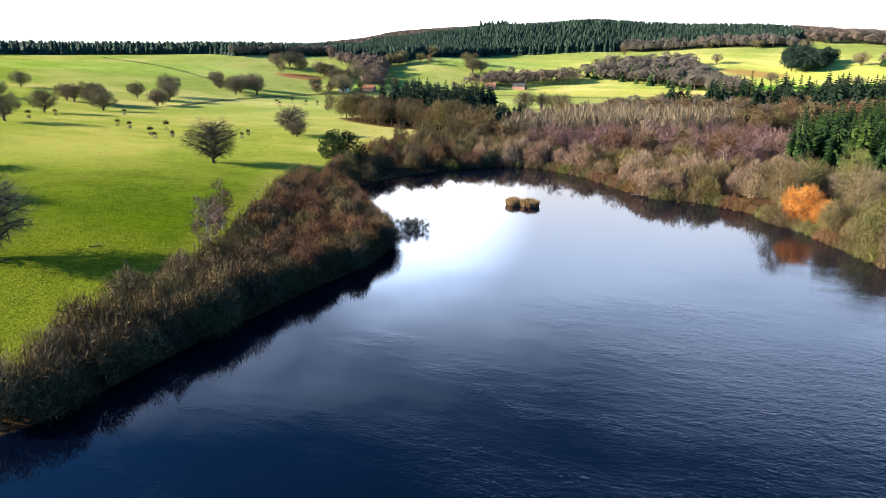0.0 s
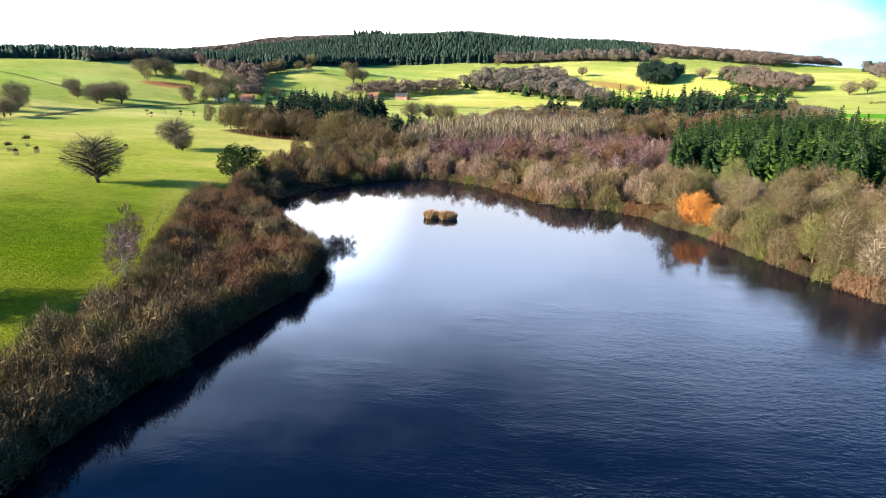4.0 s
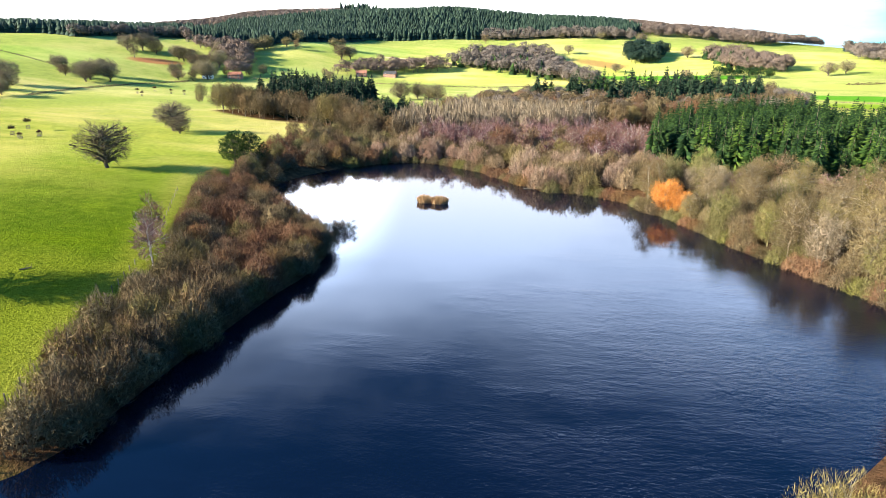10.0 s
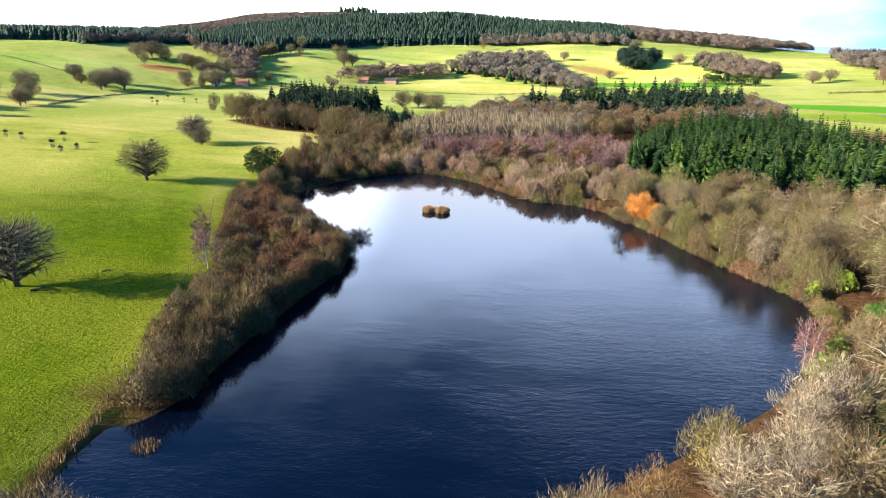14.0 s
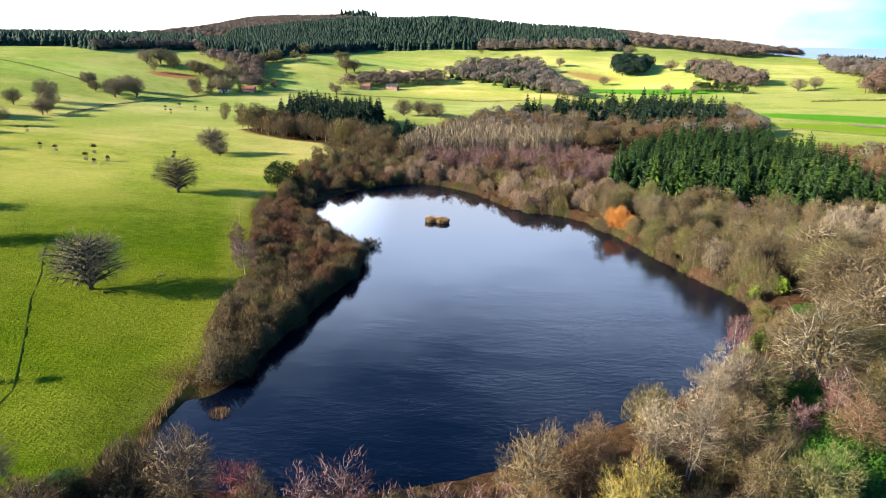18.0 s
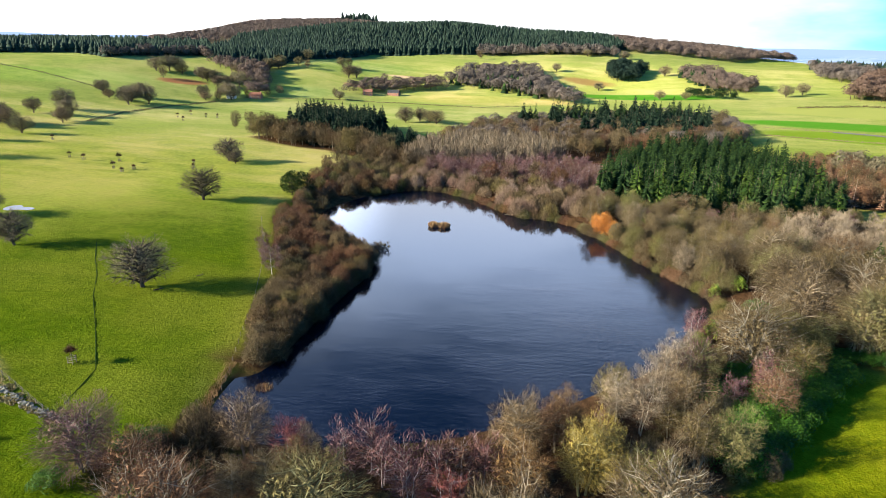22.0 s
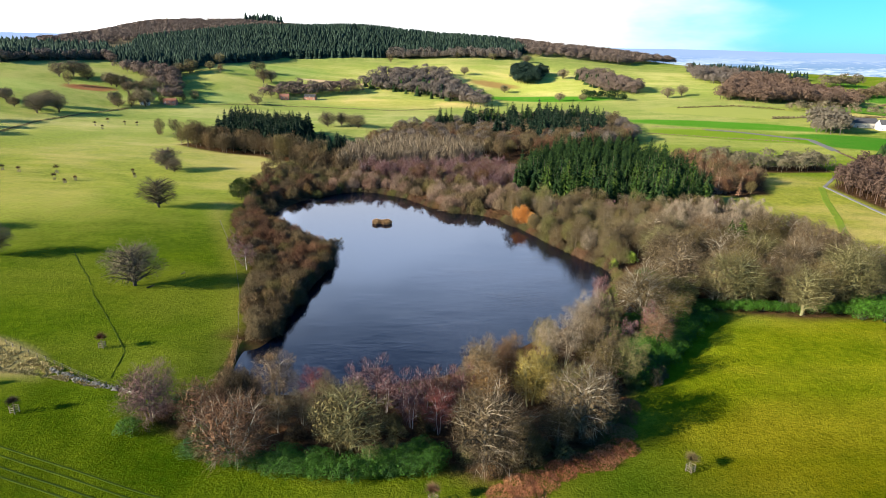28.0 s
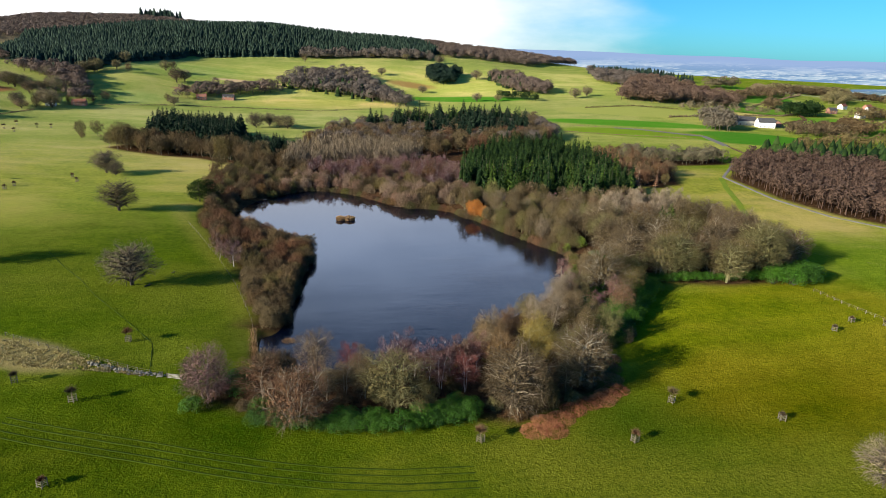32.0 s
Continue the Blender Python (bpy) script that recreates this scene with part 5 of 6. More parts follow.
far_wood("north_wood", "leafless mixed wood north of the lake", [p for p in scatter(N_WOOD, 9.0, 161) if p[1] > 345], lambda r: far_bare(r, 400, 0.46, 1.2), 11.5, TWIG_WOODS, 162)
far_wood("north_wood_oaks", "greyer leafless trees in the north wood", scatter(N_WOOD, 15, 163), lambda r: far_bare(r, 400, 0.46, 1.2), 12.5, TWIG_GREY, 164)
far_wood("poplar_stand", "pale leafless poplars in a close stand", scatter(POPLARS, 3.6, 165), far_poplar, 14, TWIG_PALE, 166, 0.2)
far_wood("spruce_stand", "green spruces filling the back of the plantation", [p for p in scatter(FIRS, 5.9, 45) if p[1] >= 212], lambda r: whole_tree(FIR[r.randrange(3)]), 1.0, NEEDLE, 168, 0.2)
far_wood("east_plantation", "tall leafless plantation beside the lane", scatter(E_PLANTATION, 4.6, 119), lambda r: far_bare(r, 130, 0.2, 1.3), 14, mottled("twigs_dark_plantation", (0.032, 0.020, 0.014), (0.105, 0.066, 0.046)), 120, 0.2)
far_wood("east_plantation_firs", "dark firs behind the plantation", scatter([(270, 275), (330, 240), (420, 220), (430, 270), (300, 310)], 8, 121), far_conifer, 14, NEEDLE, 122)
far_wood("east_hedgewood", "leafless trees along the meadow hedge", scatter(E_HEDGEWOOD, 6, 123), lambda r: far_bare(r, 200, 0.5, 1.6), 11, TWIG_WOODS, 124)
far_wood("barn_wood", "trees beside the farm", scatter([(318, 428), (340, 418), (368, 470), (352, 490)], 7, 125), lambda r: far_bare(r, 260, 0.46, 1.8), 17, TWIG_WOODS, 126)
far_wood("barn_firs", "dark trees beside the farm", scatter([(355, 455), (375, 460), (372, 480)], 7, 127), far_conifer, 13, NEEDLE, 128)
for k, (poly, height, mat) in enumerate([
        ([(320, 300), (400, 330), (470, 350), (480, 365), (400, 350), (318, 320)], 9, TWIG_BROWN), ([(430, 420), (470, 400), (540, 440), (520, 470)], 10, TWIG_GREY),
        ([(620, 560), (760, 600), (780, 640), (630, 600)], 10, TWIG_GREY), ([(560, 740), (700, 800), (690, 830), (560, 770)], 9, TWIG_BROWN),
        ([(800, 960), (1000, 900), (1040, 960), (820, 1000)], 11, TWIG_BROWN), ([(850, 720), (1050, 700), (1100, 780), (860, 790)], 11, TWIG_OAK),
        ([(378, 586), (457, 598), (520, 583), (522, 592), (457, 608), (378, 598)], 8, TWIG_OAK), ([(526, 576), (586, 595), (610, 640), (540, 620)], 13, NEEDLE),
        ([(388, 406), (443, 379), (480, 430), (420, 440)], 9, TWIG_BROWN), ([(1180, 1500), (1350, 1400), (1400, 1520), (1250, 1620)], 17, TWIG_OAK),
        ([(720, 720), (800, 790), (860, 840), (840, 870), (720, 760)], 11, TWIG_OAK), ([(640, 800), (700, 860), (690, 880), (630, 820)], 10, TWIG_OAK),
        ([(556, 820), (650, 870), (645, 885), (550, 835)], 12, TWIG_OAK), ([(560, 660), (600, 690), (590, 700), (555, 675)], 11, TWIG_GREY)]):
    far_wood("valley_wood", "leafless copse in the valley", scatter(poly, 9, 130 + k), lambda r: far_bare(r, 150, 0.5, 2.2), height * 1.25, mat, 140 + k, 0.4)


def hedge(points, label, height=1.6, mat=TWIG_OAK, seed=0, step=1.5):
    pts = [(x + random.Random(seed + i).uniform(-0.4, 0.4), y) for i, (x, y) in enumerate(spaced(points, step))]
    far_wood("hedge", label, pts, far_bush, height, mat, seed, 0.25, "hedge")


hedge([(-345, 342), (-354, 396), (-349, 461), (-335, 515)], "dark field hedge with a bank", 1.8, TWIG_OAK, 151)
hedge([(-320, 549), (-256, 576), (-218, 597), (-161, 607), (-66, 589), (-8, 610)], "clipped dark hedge along the valley lane", 1.8, TWIG_OAK, 152, 1.8)
hedge([(172, 428), (221, 407), (285, 388)], "dark hedge between two fields", 1.5, TWIG_OAK, 153)
hedge([(188, 472), (254, 440), (300, 402)], "dark hedge beside the lane", 1.4, TWIG_OAK, 154)
hedge([(293, 350), (274, 268), (245, 275)], "hedge beside the lane", 1.8, TWIG_BROWN, 155)
hedge([(330, 520), (420, 545), (520, 583), (600, 640)], "dark hedge with trees between valley fields", 3.0, TWIG_OAK, 157, 2.6)
hedge([(440, 480), (520, 540), (560, 600), (580, 690)], "bare brown hedge running up the valley", 2.6, TWIG_BROWN, 158, 2.6)
hedge([(560, 700), (650, 760), (760, 860), (840, 960)], "thick bare hedge in the valley", 3.2, TWIG_OAK, 159, 3.0)
hedge([(480, 440), (580, 500), (700, 600)], "dark hedge below the village", 2.6, TWIG_OAK, 160, 2.6)
hedge([(260, 600), (330, 612), (378, 592)], "bare hedge below the spur wood", 2.4, TWIG_BROWN, 161, 2.2)
hedge([(-640, 520), (-520, 500), (-430, 478)], "low hedge across the park slope", 1.6, TWIG_OAK, 162, 2.0)
hedge([(153, 77), (163, 68), (172, 59), (190, 45)], "low dark rushes along a ditch", 0.6, TWIG_OAK, 156, 0.8)


def strip(name, points, width, mat, label, category, lift=0.12):
    """A lane or path laid along the ground."""
    pts = spaced(points, 4.0)
    bm = bmesh.new()
    rows = []
    for i, (x, y) in enumerate(pts):
        a, b = pts[max(i - 1, 0)], pts[min(i + 1, len(pts) - 1)]
        d = Vector((b[0] - a[0], b[1] - a[1], 0)).normalized()
        n = Vector((-d.y, d.x, 0)) * width / 2
        z = max(ground_z(x, y), ground_z(x + n.x, y + n.y), ground_z(x - n.x, y - n.y)) + lift
        rows.append([bm.verts.new((x + n.x * s, y + n.y * s, z - (0.25 if abs(s) > 1 else 0))) for s in (-1.3, -1, 1, 1.3)])
    for r0, r1 in zip(rows, rows[1:]):
        for k in range(3):
            bm.faces.new((r0[k], r0[k + 1], r1[k + 1], r1[k]))
    me = bpy.data.meshes.new(name)
    bm.to_mesh(me)
    bm.free()
    me.materials.append(mat)
    return tagged(new(name, me), label, category, kind="structure")


TRACK_LINE = [(-80, 5), (-83, 17), (-90, 26), (-98, 36), (-108, 48), (-117, 61), (-127, 73), (-138, 88)]
TRACK = mottled("trodden_turf", (0.024, 0.042, 0.002), (0.050, 0.074, 0.003), 0.5)
for shift in (0.0, -1.9, -4.2, -6.1):
    strip("track", [(x, y + shift) for x, y in ((-101, -15.5), (-93.6, -18.2), (-81, -22.2), (-69.5, -25.8), (-58, -29.8), (-47, -33.3), (-37, -35.9), (-24, -38.0), (-10, -38.6))], 0.28, TRACK, "wheel track pressed into the turf", "track", 0.1)
strip("track", TRACK_LINE, 0.12, TRACK, "narrow sheep track through the pasture", "track", 0.08)
strip("track", [(206, 222), (190, 190), (176, 158), (163, 132), (150, 110)], 3.0, mottled("green_ride", (0.10, 0.16, 0.010), (0.17, 0.22, 0.014), 0.3), "greener ride across the meadow", "track", 0.08)
strip("road", [(232, 449), (254, 437), (287, 406), (300, 398), (297, 372), (293, 350)], 5, TARMAC, "pale country lane at a field corner", "road", 0.3)
strip("road", [(293, 350), (284, 300), (240, 262), (209, 224), (203, 166), (208, 129), (222, 104)], 1.6, TARMAC, "narrow lane along the plantation", "road", 0.2)


# ---- buildings ----
def house(name, x, y, turn, w, d, h, wall, roof, label, roof_h=None, floors=2, chimneys=1, bays=3):
    z = min(ground_z(x + a, y + b) for a in (-w / 2, w / 2) for b in (-d / 2, d / 2)) - 0.2
    top = new(name)
    top.matrix_basis = pose(x, y, z, 0, 0, turn)
    rh = roof_h or d * 0.42
    bm = bmesh.new()
    box(bm, 0, 0, h / 2, w, d, h)
    for s in (-1, 1):
        v = [bm.verts.new((s * w / 2, a, b)) for a, b in ((-d / 2, h), (d / 2, h), (0, h + rh))]
        bm.faces.new(v)
    part("wall", bm, wall, top)
    bm = bmesh.new()
    for s in (-1, 1):
        c = [(-w / 2 - 0.3, s * (d / 2 + 0.35), h - 0.2), (w / 2 + 0.3, s * (d / 2 + 0.35), h - 0.2), (w / 2 + 0.3, 0, h + rh + 0.08), (-w / 2 - 0.3, 0, h + rh + 0.08)]
        lo = [bm.verts.new(p) for p in c]
        hi = [bm.verts.new((p[0], p[1], p[2] + 0.18)) for p in c]
        bm.faces.new(lo)
        bm.faces.new(hi)
        for k in range(4):
            bm.faces.new((lo[k], lo[(k + 1) % 4], hi[(k + 1) % 4], hi[k]))
    part("roof", bm, roof, top)
    for c in range(chimneys):
        bm = bmesh.new()
        box(bm, (w / 2 - 0.6) * (1 if c == 0 else -1), 0, h + rh + 0.3, 0.9, 0.7, 1.8, 0.05)
        part("chimney", bm, WALL_BRICK, top)
    for f in range(floors):
        for b in range(bays):
            for s in (-1, 1):
                bx = (b - (bays - 1) / 2) * w / bays
                if f == 0 and b == bays // 2 and s < 0:
                    bm = bmesh.new()
                    box(bm, bx, s * (d / 2 + 0.02), 1.05, 0.95, 0.1, 2.1, 0.02)
                    part("door", bm, TIMBER, top)
                    continue
                bm = bmesh.new()
                box(bm, bx, s * (d / 2 + 0.01), 1.5 + f * 2.6, 1.3, 0.12, 1.3, 0.02)
                win = part("window", bm, RENDER_WHITE, top)
                bm = bmesh.new()
                box(bm, bx, s * (d / 2 + 0.05), 1.5 + f * 2.6, 1.1, 0.08, 1.1)
                part("pane", bm, PANE, win)
    return tagged(top, label, "house")


house("cottage", -207, 640, 10, 11, 7, 4.6, WALL_BRICK, ROOF_TILE, "red brick cottage with a tiled roof among trees")
house("cottage", -178, 652, -5, 14, 7, 4.2, WALL_BRICK, ROOF_SLATE, "low stone cottage with a slate roof")
house("cottage", -330, 540, 15, 9, 7, 4.6, RENDER_WHITE, ROOF_SLATE, "small white cottage by the park hedge")
house("cottage", -308, 552, 5, 13, 7, 4.4, WALL_BRICK, ROOF_TILE, "brick cottage behind a garden hedge")
house("barn", 404, 456, -12, 17, 11, 6, RENDER_WHITE, ROOF_SLATE, "white farm building with a slate roof", 4, 1, 0, 4)
house("barn", 386, 476, -12, 34, 14, 5, WALL_STONE, ROOF_SLATE, "long dark-roofed farm barn", 4, 1, 0, 5)
house("barn", 425, 470, 75, 18, 9, 4, WALL_BRICK, ROOF_SLATE, "brick farm shed with a slate roof", 3, 1, 0, 3)
for k, (x, y, turn) in enumerate([(535, 491, 10), (549, 498, 20), (645, 595, 15), (663, 604, -10), (690, 612, 30), (720, 660, 0), (746, 693, 12), (760, 650, 40), (790, 690, 5), (640, 640, 0), (700, 690, 20), (827, 700, 10)]):
    house("village_house", x, y, turn, 12, 8, 5, RENDER_WHITE if k % 3 else WALL_BRICK, ROOF_SLATE if k % 2 else ROOF_TILE, ("white" if k % 3 else "red brick") + " village house in the valley")
house("farmhouse", 830, 985, 10, 30, 10, 6, WALL_STONE, ROOF_TILE, "stone farm range on the valley side", bays=6)


# ---- far country beyond the hills ----
def backdrop():
    n = Nodes("far_country", 1.0, 0.0)
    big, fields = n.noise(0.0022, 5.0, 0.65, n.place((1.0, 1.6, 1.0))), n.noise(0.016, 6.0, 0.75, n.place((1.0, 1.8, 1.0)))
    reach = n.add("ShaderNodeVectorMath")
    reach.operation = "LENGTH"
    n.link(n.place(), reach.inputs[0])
    # distance haze painted in: land colours pale and turn blue outward
    haze_mix = n.step(reach.outputs["Value"], 1700, 3300)
    field = n.mix(haze_mix, (0.22, 0.34, 0.12), (0.50, 0.66, 0.80))
    pale = n.mix(haze_mix, (0.62, 0.70, 0.52), (0.88, 0.94, 0.98))
    wood = n.mix(haze_mix, (0.07, 0.11, 0.12), (0.20, 0.36, 0.58))
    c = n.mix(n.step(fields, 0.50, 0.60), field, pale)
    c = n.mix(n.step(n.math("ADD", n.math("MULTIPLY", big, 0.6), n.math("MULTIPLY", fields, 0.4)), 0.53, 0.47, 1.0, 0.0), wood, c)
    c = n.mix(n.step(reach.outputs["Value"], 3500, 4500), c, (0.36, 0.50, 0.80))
    # the sheet glows by itself so the painted haze stays bright
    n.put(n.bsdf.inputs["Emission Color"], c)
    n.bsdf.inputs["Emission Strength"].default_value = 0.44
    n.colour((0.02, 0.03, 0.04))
    v, f = [], []
    cols, rows = 150, 26
    for j in range(rows):
        r = 1750 + 2950 * j / (rows - 1)
        for i in range(cols):
            a = radians(-62 + 150 * i / (cols - 1))
            x, y = r * math.sin(a), r * math.cos(a)
            rise = max(0, (r - 3300) / 1400)
            ridge = noise.noise(Vector((a * 3.0, r / 2500, 1.7))) * 22 + noise.noise(Vector((a * 11, r / 900, 4.0))) * 7
            v.append((x, y, -8 + rise * (146 - 34 * max(0, a)) + ridge * (0.35 + rise)))
    for j in range(rows - 1):
        for i in range(cols - 1):
            k = j * cols + i
            f.append((k, k + 1, k + cols + 1, k + cols))
    return tagged(new("backdrop", mesh_from("backdrop", v, f, n.mat, True)), "glowing backdrop of blue valley and moors, haze painted in", "hills", kind="structure")


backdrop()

# ---- the reed islet and other small things by the water ----


def reeds(x, y, rx, ry, h, count, seed, name="reed_clump", label="islet of dead brown reeds in the lake"):
    g = Growth(seed)
    for i in range(count):
        a, q = g.rng.uniform(0, 6.283), math.sqrt(g.rng.random())
        p = Vector((math.cos(a) * q * rx, math.sin(a) * q * ry, -0.3))
        d = (Vector((math.cos(a) * q * 0.25, math.sin(a) * q * 0.25, 1)) + g.unit() * 0.16).normalized()
        g.blade(p, d, (h * (1 - 0.3 * q * q) + 0.3) * g.rng.uniform(0.75, 1.1), 0.09)
    ob = new(name, g.mesh(name, REED))
    ob.matrix_basis = pose(x, y, max(0, ground_z(x, y)))
    return tagged(ob, label, "reeds")


reeds(-37.2, 148.6, 1.8, 1.6, 2.3, 2400, 301)
reeds(-32.9, 148.4, 2.3, 1.7, 2.3, 2900, 302)
reeds(-49.6, 22.6, 1.8, 1.5, 1.0, 300, 303, label="broken tuft of dead reeds in shallow water")
for k, (x, y) in enumerate(spaced([(-57, 12), (-59, 20), (-60, 28)], 2.5)):
    reeds(x, y, 1.2, 1.6, 0.8, 220, 310 + k, "rush_clump", "dead brown rushes along the bank")
for k, (x, y) in enumerate([(8, -26), (12, -25), (16, -22), (20, -20), (26, -17), (29, -15), (30, -10), (24, -19), (5, -29), (9, -29), (32, -5), (34, 0)]):
    g = Growth(330 + k)
    for i in range(1900):
        a, q = g.rng.uniform(0, 6.283), math.sqrt(g.rng.random()) * 3.2
        z = 0.9 * (1 - (q / 3.3) ** 2) * g.rng.random() ** 0.5
        g.blade(Vector((math.cos(a) * q, math.sin(a) * q, z - 0.1)), (g.unit() + Vector((0, 0, 0.45))).normalized(), g.rng.uniform(0.25, 0.6), 0.09)
    ob = new("bracken_patch", g.mesh("bracken_patch", BRACKEN))
    ob.matrix_basis = pose(x, y, ground_z(x, y))
    tagged(ob, "rust-coloured dead bracken at the wood edge", "bracken")


def guarded_sapling(x, y, s=1.0, seed=0):
    """A young tree inside a four-post timber guard."""
    top = new("guarded_sapling")
    top.matrix_basis = pose(x, y, ground_z(x, y) - 0.05, 0, 0, seed * 37)
    g = Growth(400 + seed)
    g.limb([Vector((0, 0, 0)), Vector((0.05, 0, 1.2 * s)), Vector((0, 0.05, 2.6 * s))], 0.07, 0.03, 5)
    piece("trunk", g.mesh("trunk", BARK), top)
    c = Growth(430 + seed)
    for i in range(800):
        d = c.unit()
        d.z = abs(d.z)
        c.blade(Vector((0, 0, 1.8 * s)) + d * 0.5 * s * c.rng.random(), (d + c.unit() * 0.4).normalized(), c.rng.uniform(0.4, 1.1) * s, 0.04)
    piece("crown", c.mesh("crown", TWIG_RUST if seed % 3 == 0 else TWIG_BROWN), top)
    for a in (-1, 1):
        for b in (-1, 1):
            bm = bmesh.new()
            box(bm, a * 0.55, b * 0.55, 0.85, 0.10, 0.10, 1.8, 0.01)
            part("post", bm, TIMBER, top)
        for z in (0.5, 1.0, 1.5):
            bm = bmesh.new()
            box(bm, a * 0.62, 0, z, 0.04, 1.25, 0.11)
            part("rail", bm, TIMBER, top)
            bm = bmesh.new()
            box(bm, 0, a * 0.62, z, 1.25, 0.04, 0.11)
            part("rail", bm, TIMBER, top)
    return tagged(top, "young leafless tree in a timber guard", "sapling", "guarded saplings")


for k, (x, y, s) in enumerate([(-89, 18, 1.5), (39, -22, 1.5), (59, -32, 0.8), (24, -35, 1.1), (105, 7, 0.8), (115, 12, 0.8), (-7, -31, 1.5), (-91, -10, 1.4), (-106, -2, 1.1), (-85, -37, 0.8), (123, 8, 0.8),
                               (-244, 203, 1.3), (-234, 201, 1.3), (-207, 188, 1.5), (-198, 182, 1.0), (-198, 191, 1.0), (-217, 206, 1.8), (-176, 208, 1.0), (-183, 220, 1.0), (-294, 249, 1.4),
                               (-295, 196, 1.6), (-307, 218, 1.2), (-305, 399, 1.6), (-290, 383, 1.5), (-306, 421, 1.7), (-287, 413, 1.5), (-277, 414, 1.4)]):
    guarded_sapling(x, y, s, k)


def fence(points, step, label, rails=2, height=1.15, wire=0.025):
    top = tagged(new("fence"), label, "fence")
    pts = spaced(points, step)
    x0, y0 = pts[0]
    top.matrix_basis = pose(x0, y0, ground_z(x0, y0))
    z00 = ground_z(x0, y0)
    bm = bmesh.new()
    box(bm, 0, 0, height / 2 - 0.1, 0.13, 0.13, height + 0.2, 0.015)
    me = bpy.data.meshes.new("post")
    bm.to_mesh(me)
    bm.free()
    me.materials.append(TIMBER)
    for i, (x, y) in enumerate(pts):
        piece("post", me, top, m=pose(x - x0, y - y0, ground_z(x, y) - z00, 0, 0, i * 20))
        if i + 1 < len(pts):
            a = Vector((x - x0, y - y0, ground_z(x, y) - z00))
            b = Vector((pts[i + 1][0] - x0, pts[i + 1][1] - y0, ground_z(*pts[i + 1]) - z00))
            for r in range(rails):
                g = Growth(1)
                lift = Vector((0, 0, height * (0.9 - 0.42 * r)))
                g.limb([a + lift, b + lift], wire, wire, 4)
                piece("rail", g.mesh("rail", TIMBER), top)
    return top


fence(WEST_FENCE[1:7], 3.2, "old post and wire fence along the lake bank", wire=0.006)
fence([(123, 37), (124, 23), (126, 12), (130, -6)], 2.6, "grey post and rail fence between two meadows")


def stone_wall(points, label, seed):
    """A half-tumbled dry-stone wall: each stone is a piece."""
    rng = random.Random(seed)
    shapes = []
    for k in range(5):
        bm = bmesh.new()
        box(bm, 0, 0, 0, 1, 1, 1, 0.16)
        for v in bm.verts:
            v.co += Vector((rng.uniform(-0.1, 0.1), rng.uniform(-0.1, 0.1), rng.uniform(-0.1, 0.1)))
        me = bpy.data.meshes.new("stone")
        bm.to_mesh(me)
        bm.free()
        me.materials.append(STONE)
        shapes.append(me)
    x0, y0 = points[0]
    top = tagged(new("stone_wall"), label, "wall")
    z00 = ground_z(x0, y0)
    top.matrix_basis = pose(x0, y0, z00)
    for x, y in spaced(points, 0.62):
        for c in range(3):
            xx, yy = x + rng.uniform(-0.9, 0.9) * (1.2 - 0.4 * c), y + rng.uniform(-0.9, 0.9) * (1.2 - 0.4 * c)
            s = rng.uniform(0.3, 0.75)
            piece("stone", rng.choice(shapes), top, m=pose(xx - x0, yy - y0, ground_z(xx, yy) - z00 + 0.12 + c * 0.2, rng.uniform(-20, 20), rng.uniform(-20, 20), rng.uniform(0, 180)) @ Matrix.Diagonal((s, s * 0.7, s * 0.5, 1)))


stone_wall([(-94, 6), (-86, 3), (-76, 0)], "tumbled dry-stone wall across the pasture", 501)


fence([(-119, 21), (-109, 15.5), (-95, 9), (-82, 2.5), (-76, 0.5)], 3.0, "thin post and wire fence along the rough grass")
g = Growth(520)
tufts = []
for k in range(5200):
    t = g.rng.random()
    wide = 6.5 * (1 - t) ** 1.2 + 0.6
    x, y = -119 + 39 * t + g.rng.uniform(-0.4, 0.4), 20 - 18.5 * t - g.rng.uniform(0, 2) * wide
    if noise.noise(Vector((x * 0.5, y * 0.5, 0))) > -0.12:
        tufts.append((x, y))
for (x, y), z in zip(tufts, land(*np.array(tufts).T)):
    g.blade(Vector((x, y, float(z) - 0.05)), (g.unit() * 0.8 + Vector((0, 0, 0.9))).normalized(), g.rng.uniform(0.35, 0.8), g.rng.uniform(0.15, 0.35))
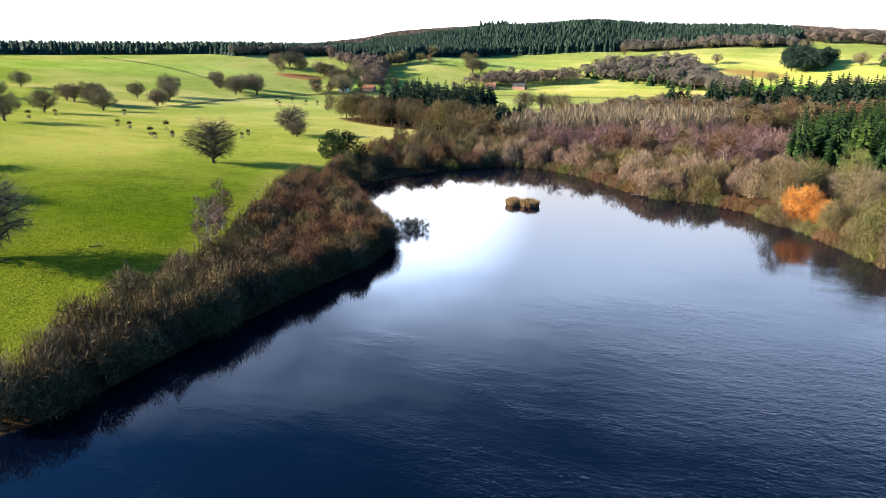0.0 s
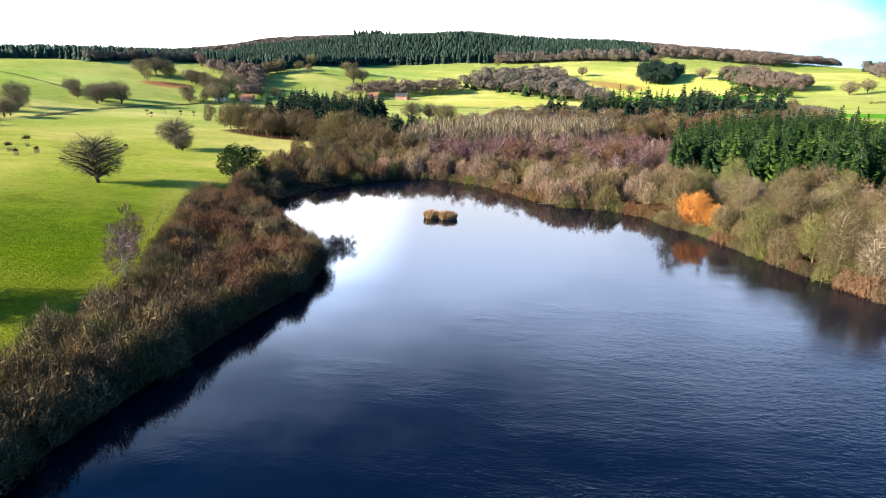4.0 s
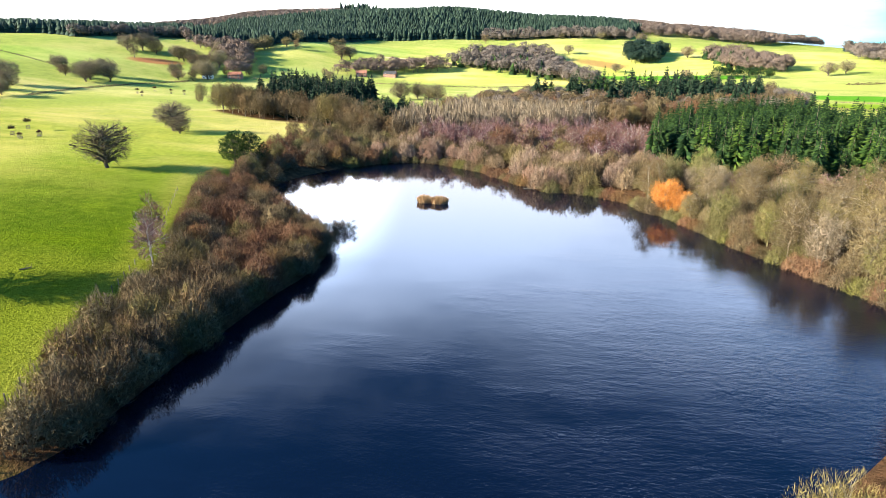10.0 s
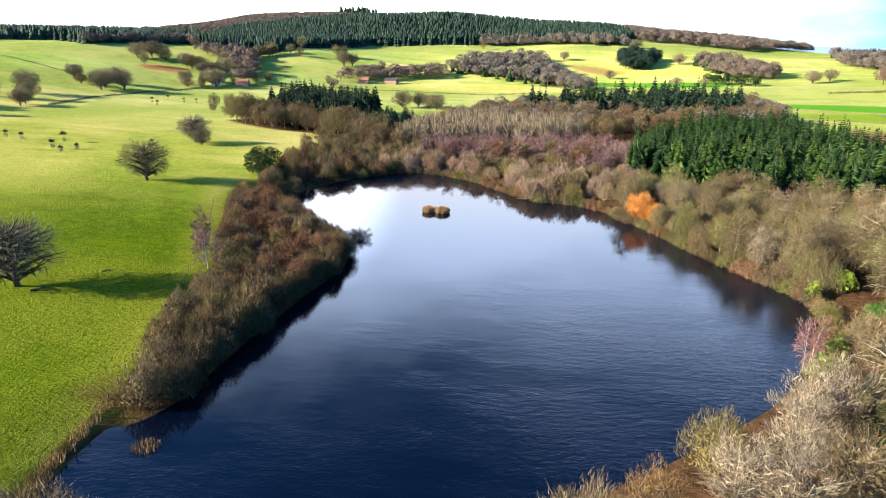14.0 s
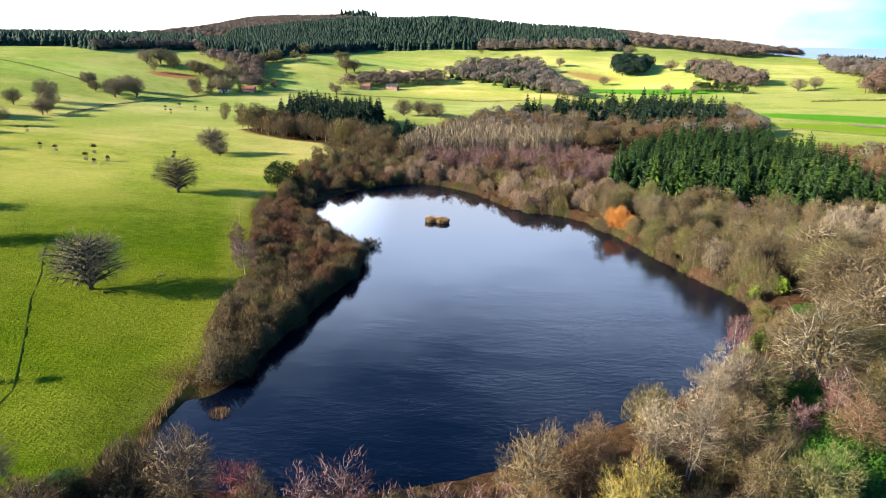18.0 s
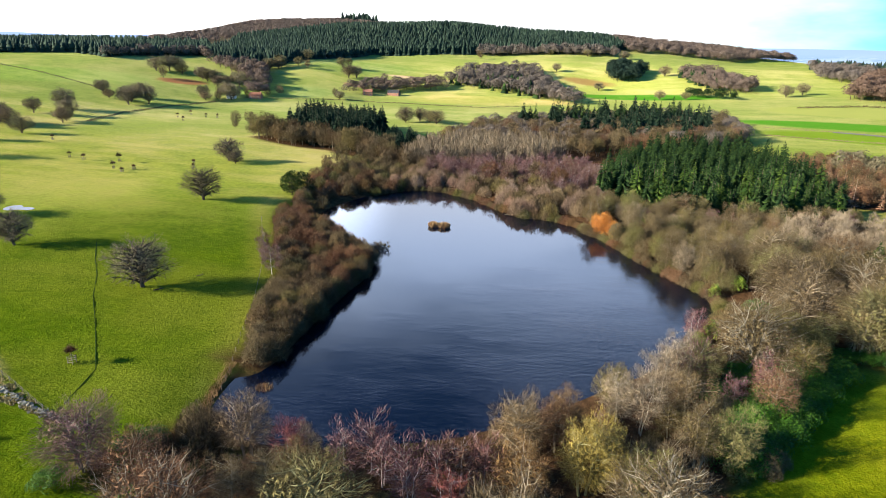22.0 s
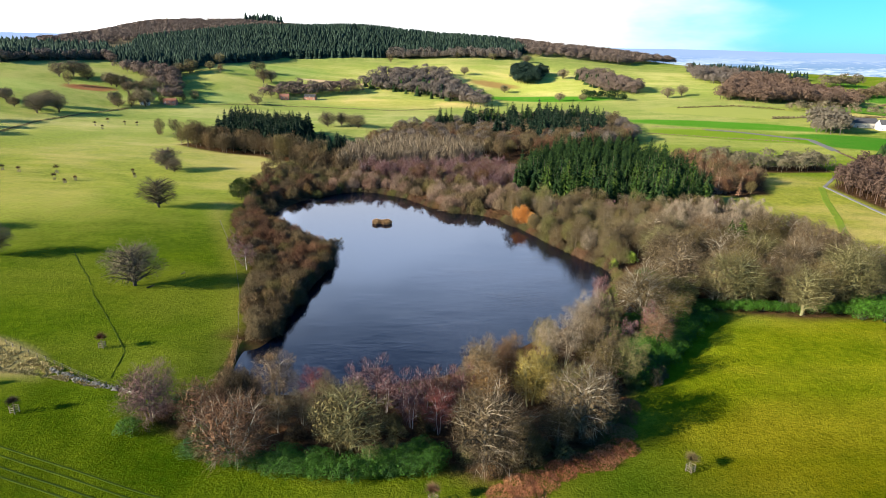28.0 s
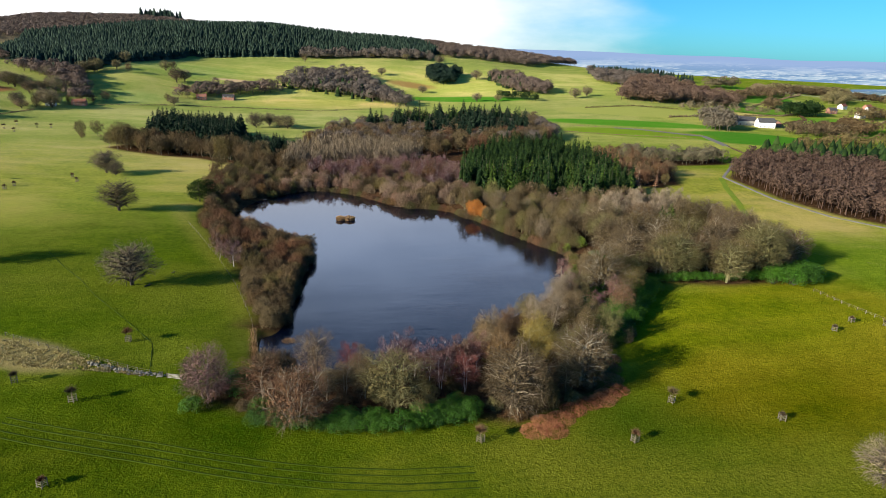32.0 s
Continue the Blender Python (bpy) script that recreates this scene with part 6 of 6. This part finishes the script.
tagged(new("tussock_grass", g.mesh("tussock_grass", STRAW)), "straw-coloured dead tussock grass beside the fence", "grass", kind="stuff")


def gate(x, y, turn):
    top = tagged(new("field_gate"), "pale five-bar timber field gate, closed", "gate")
    top.matrix_basis = pose(x, y, ground_z(x, y), 0, 0, turn)
    for z in (0.25, 0.5, 0.72, 0.95, 1.2):
        bm = bmesh.new()
        box(bm, 0, 0, z, 3.4, 0.06, 0.1, 0.01)
        part("bar", bm, WALL_STONE, top)
    for s in (-1, 1):
        bm = bmesh.new()
        box(bm, s * 1.8, 0, 0.7, 0.18, 0.18, 1.5, 0.02)
        part("post", bm, TIMBER, top)
    bm = bmesh.new()
    box(bm, 0, 0.06, 0.7, 3.5, 0.05, 0.1, 0.01, Matrix.Rotation(radians(16), 4, "Y"))
    part("brace", bm, WALL_STONE, top)


gate(-73, -1, -18)


def log(x, y, length, r, turn, label, mat=BARK_PALE, seed=0, tilt=0):
    g = Growth(600 + seed)
    g.limb([Vector((-length / 2, 0, r)), Vector((0, g.rng.uniform(-0.3, 0.3), r * 1.1)), Vector((length / 2, 0, r))], r, r * 0.6, 8)
    for s in range(3):
        p = Vector((g.rng.uniform(-0.3, 0.4) * length, 0, r * 1.4))
        g.limb([p, p + Vector((0.5, g.rng.uniform(-0.8, 0.8), 0.5))], r * 0.35, r * 0.12, 5)
    ob = new("fallen_log", g.mesh("fallen_log", mat))
    ob.matrix_basis = pose(x, y, ground_z(x, y), 0, tilt, turn)
    tagged(ob, label, "log")


log(38, 30, 7, 0.28, -20, "pale fallen trunk in the wood", seed=1)
log(-34, -20, 6, 0.3, 15, "fallen grey branch at the wood edge", BARK, 2)
log(-96, 57.5, 2.6, 0.2, 50, "dead branch lying under an oak", BARK_DARK, 3)
log(-92, 71, 2.0, 0.13, 60, "grey branch lying in the grass", BARK_DARK, 4)
log(54.6, 93.5, 5, 0.2, 40, "bleached log on the lake shore", seed=5)
log(-8, 173.5, 5, 0.2, 10, "bleached log on the shore spit", seed=6)
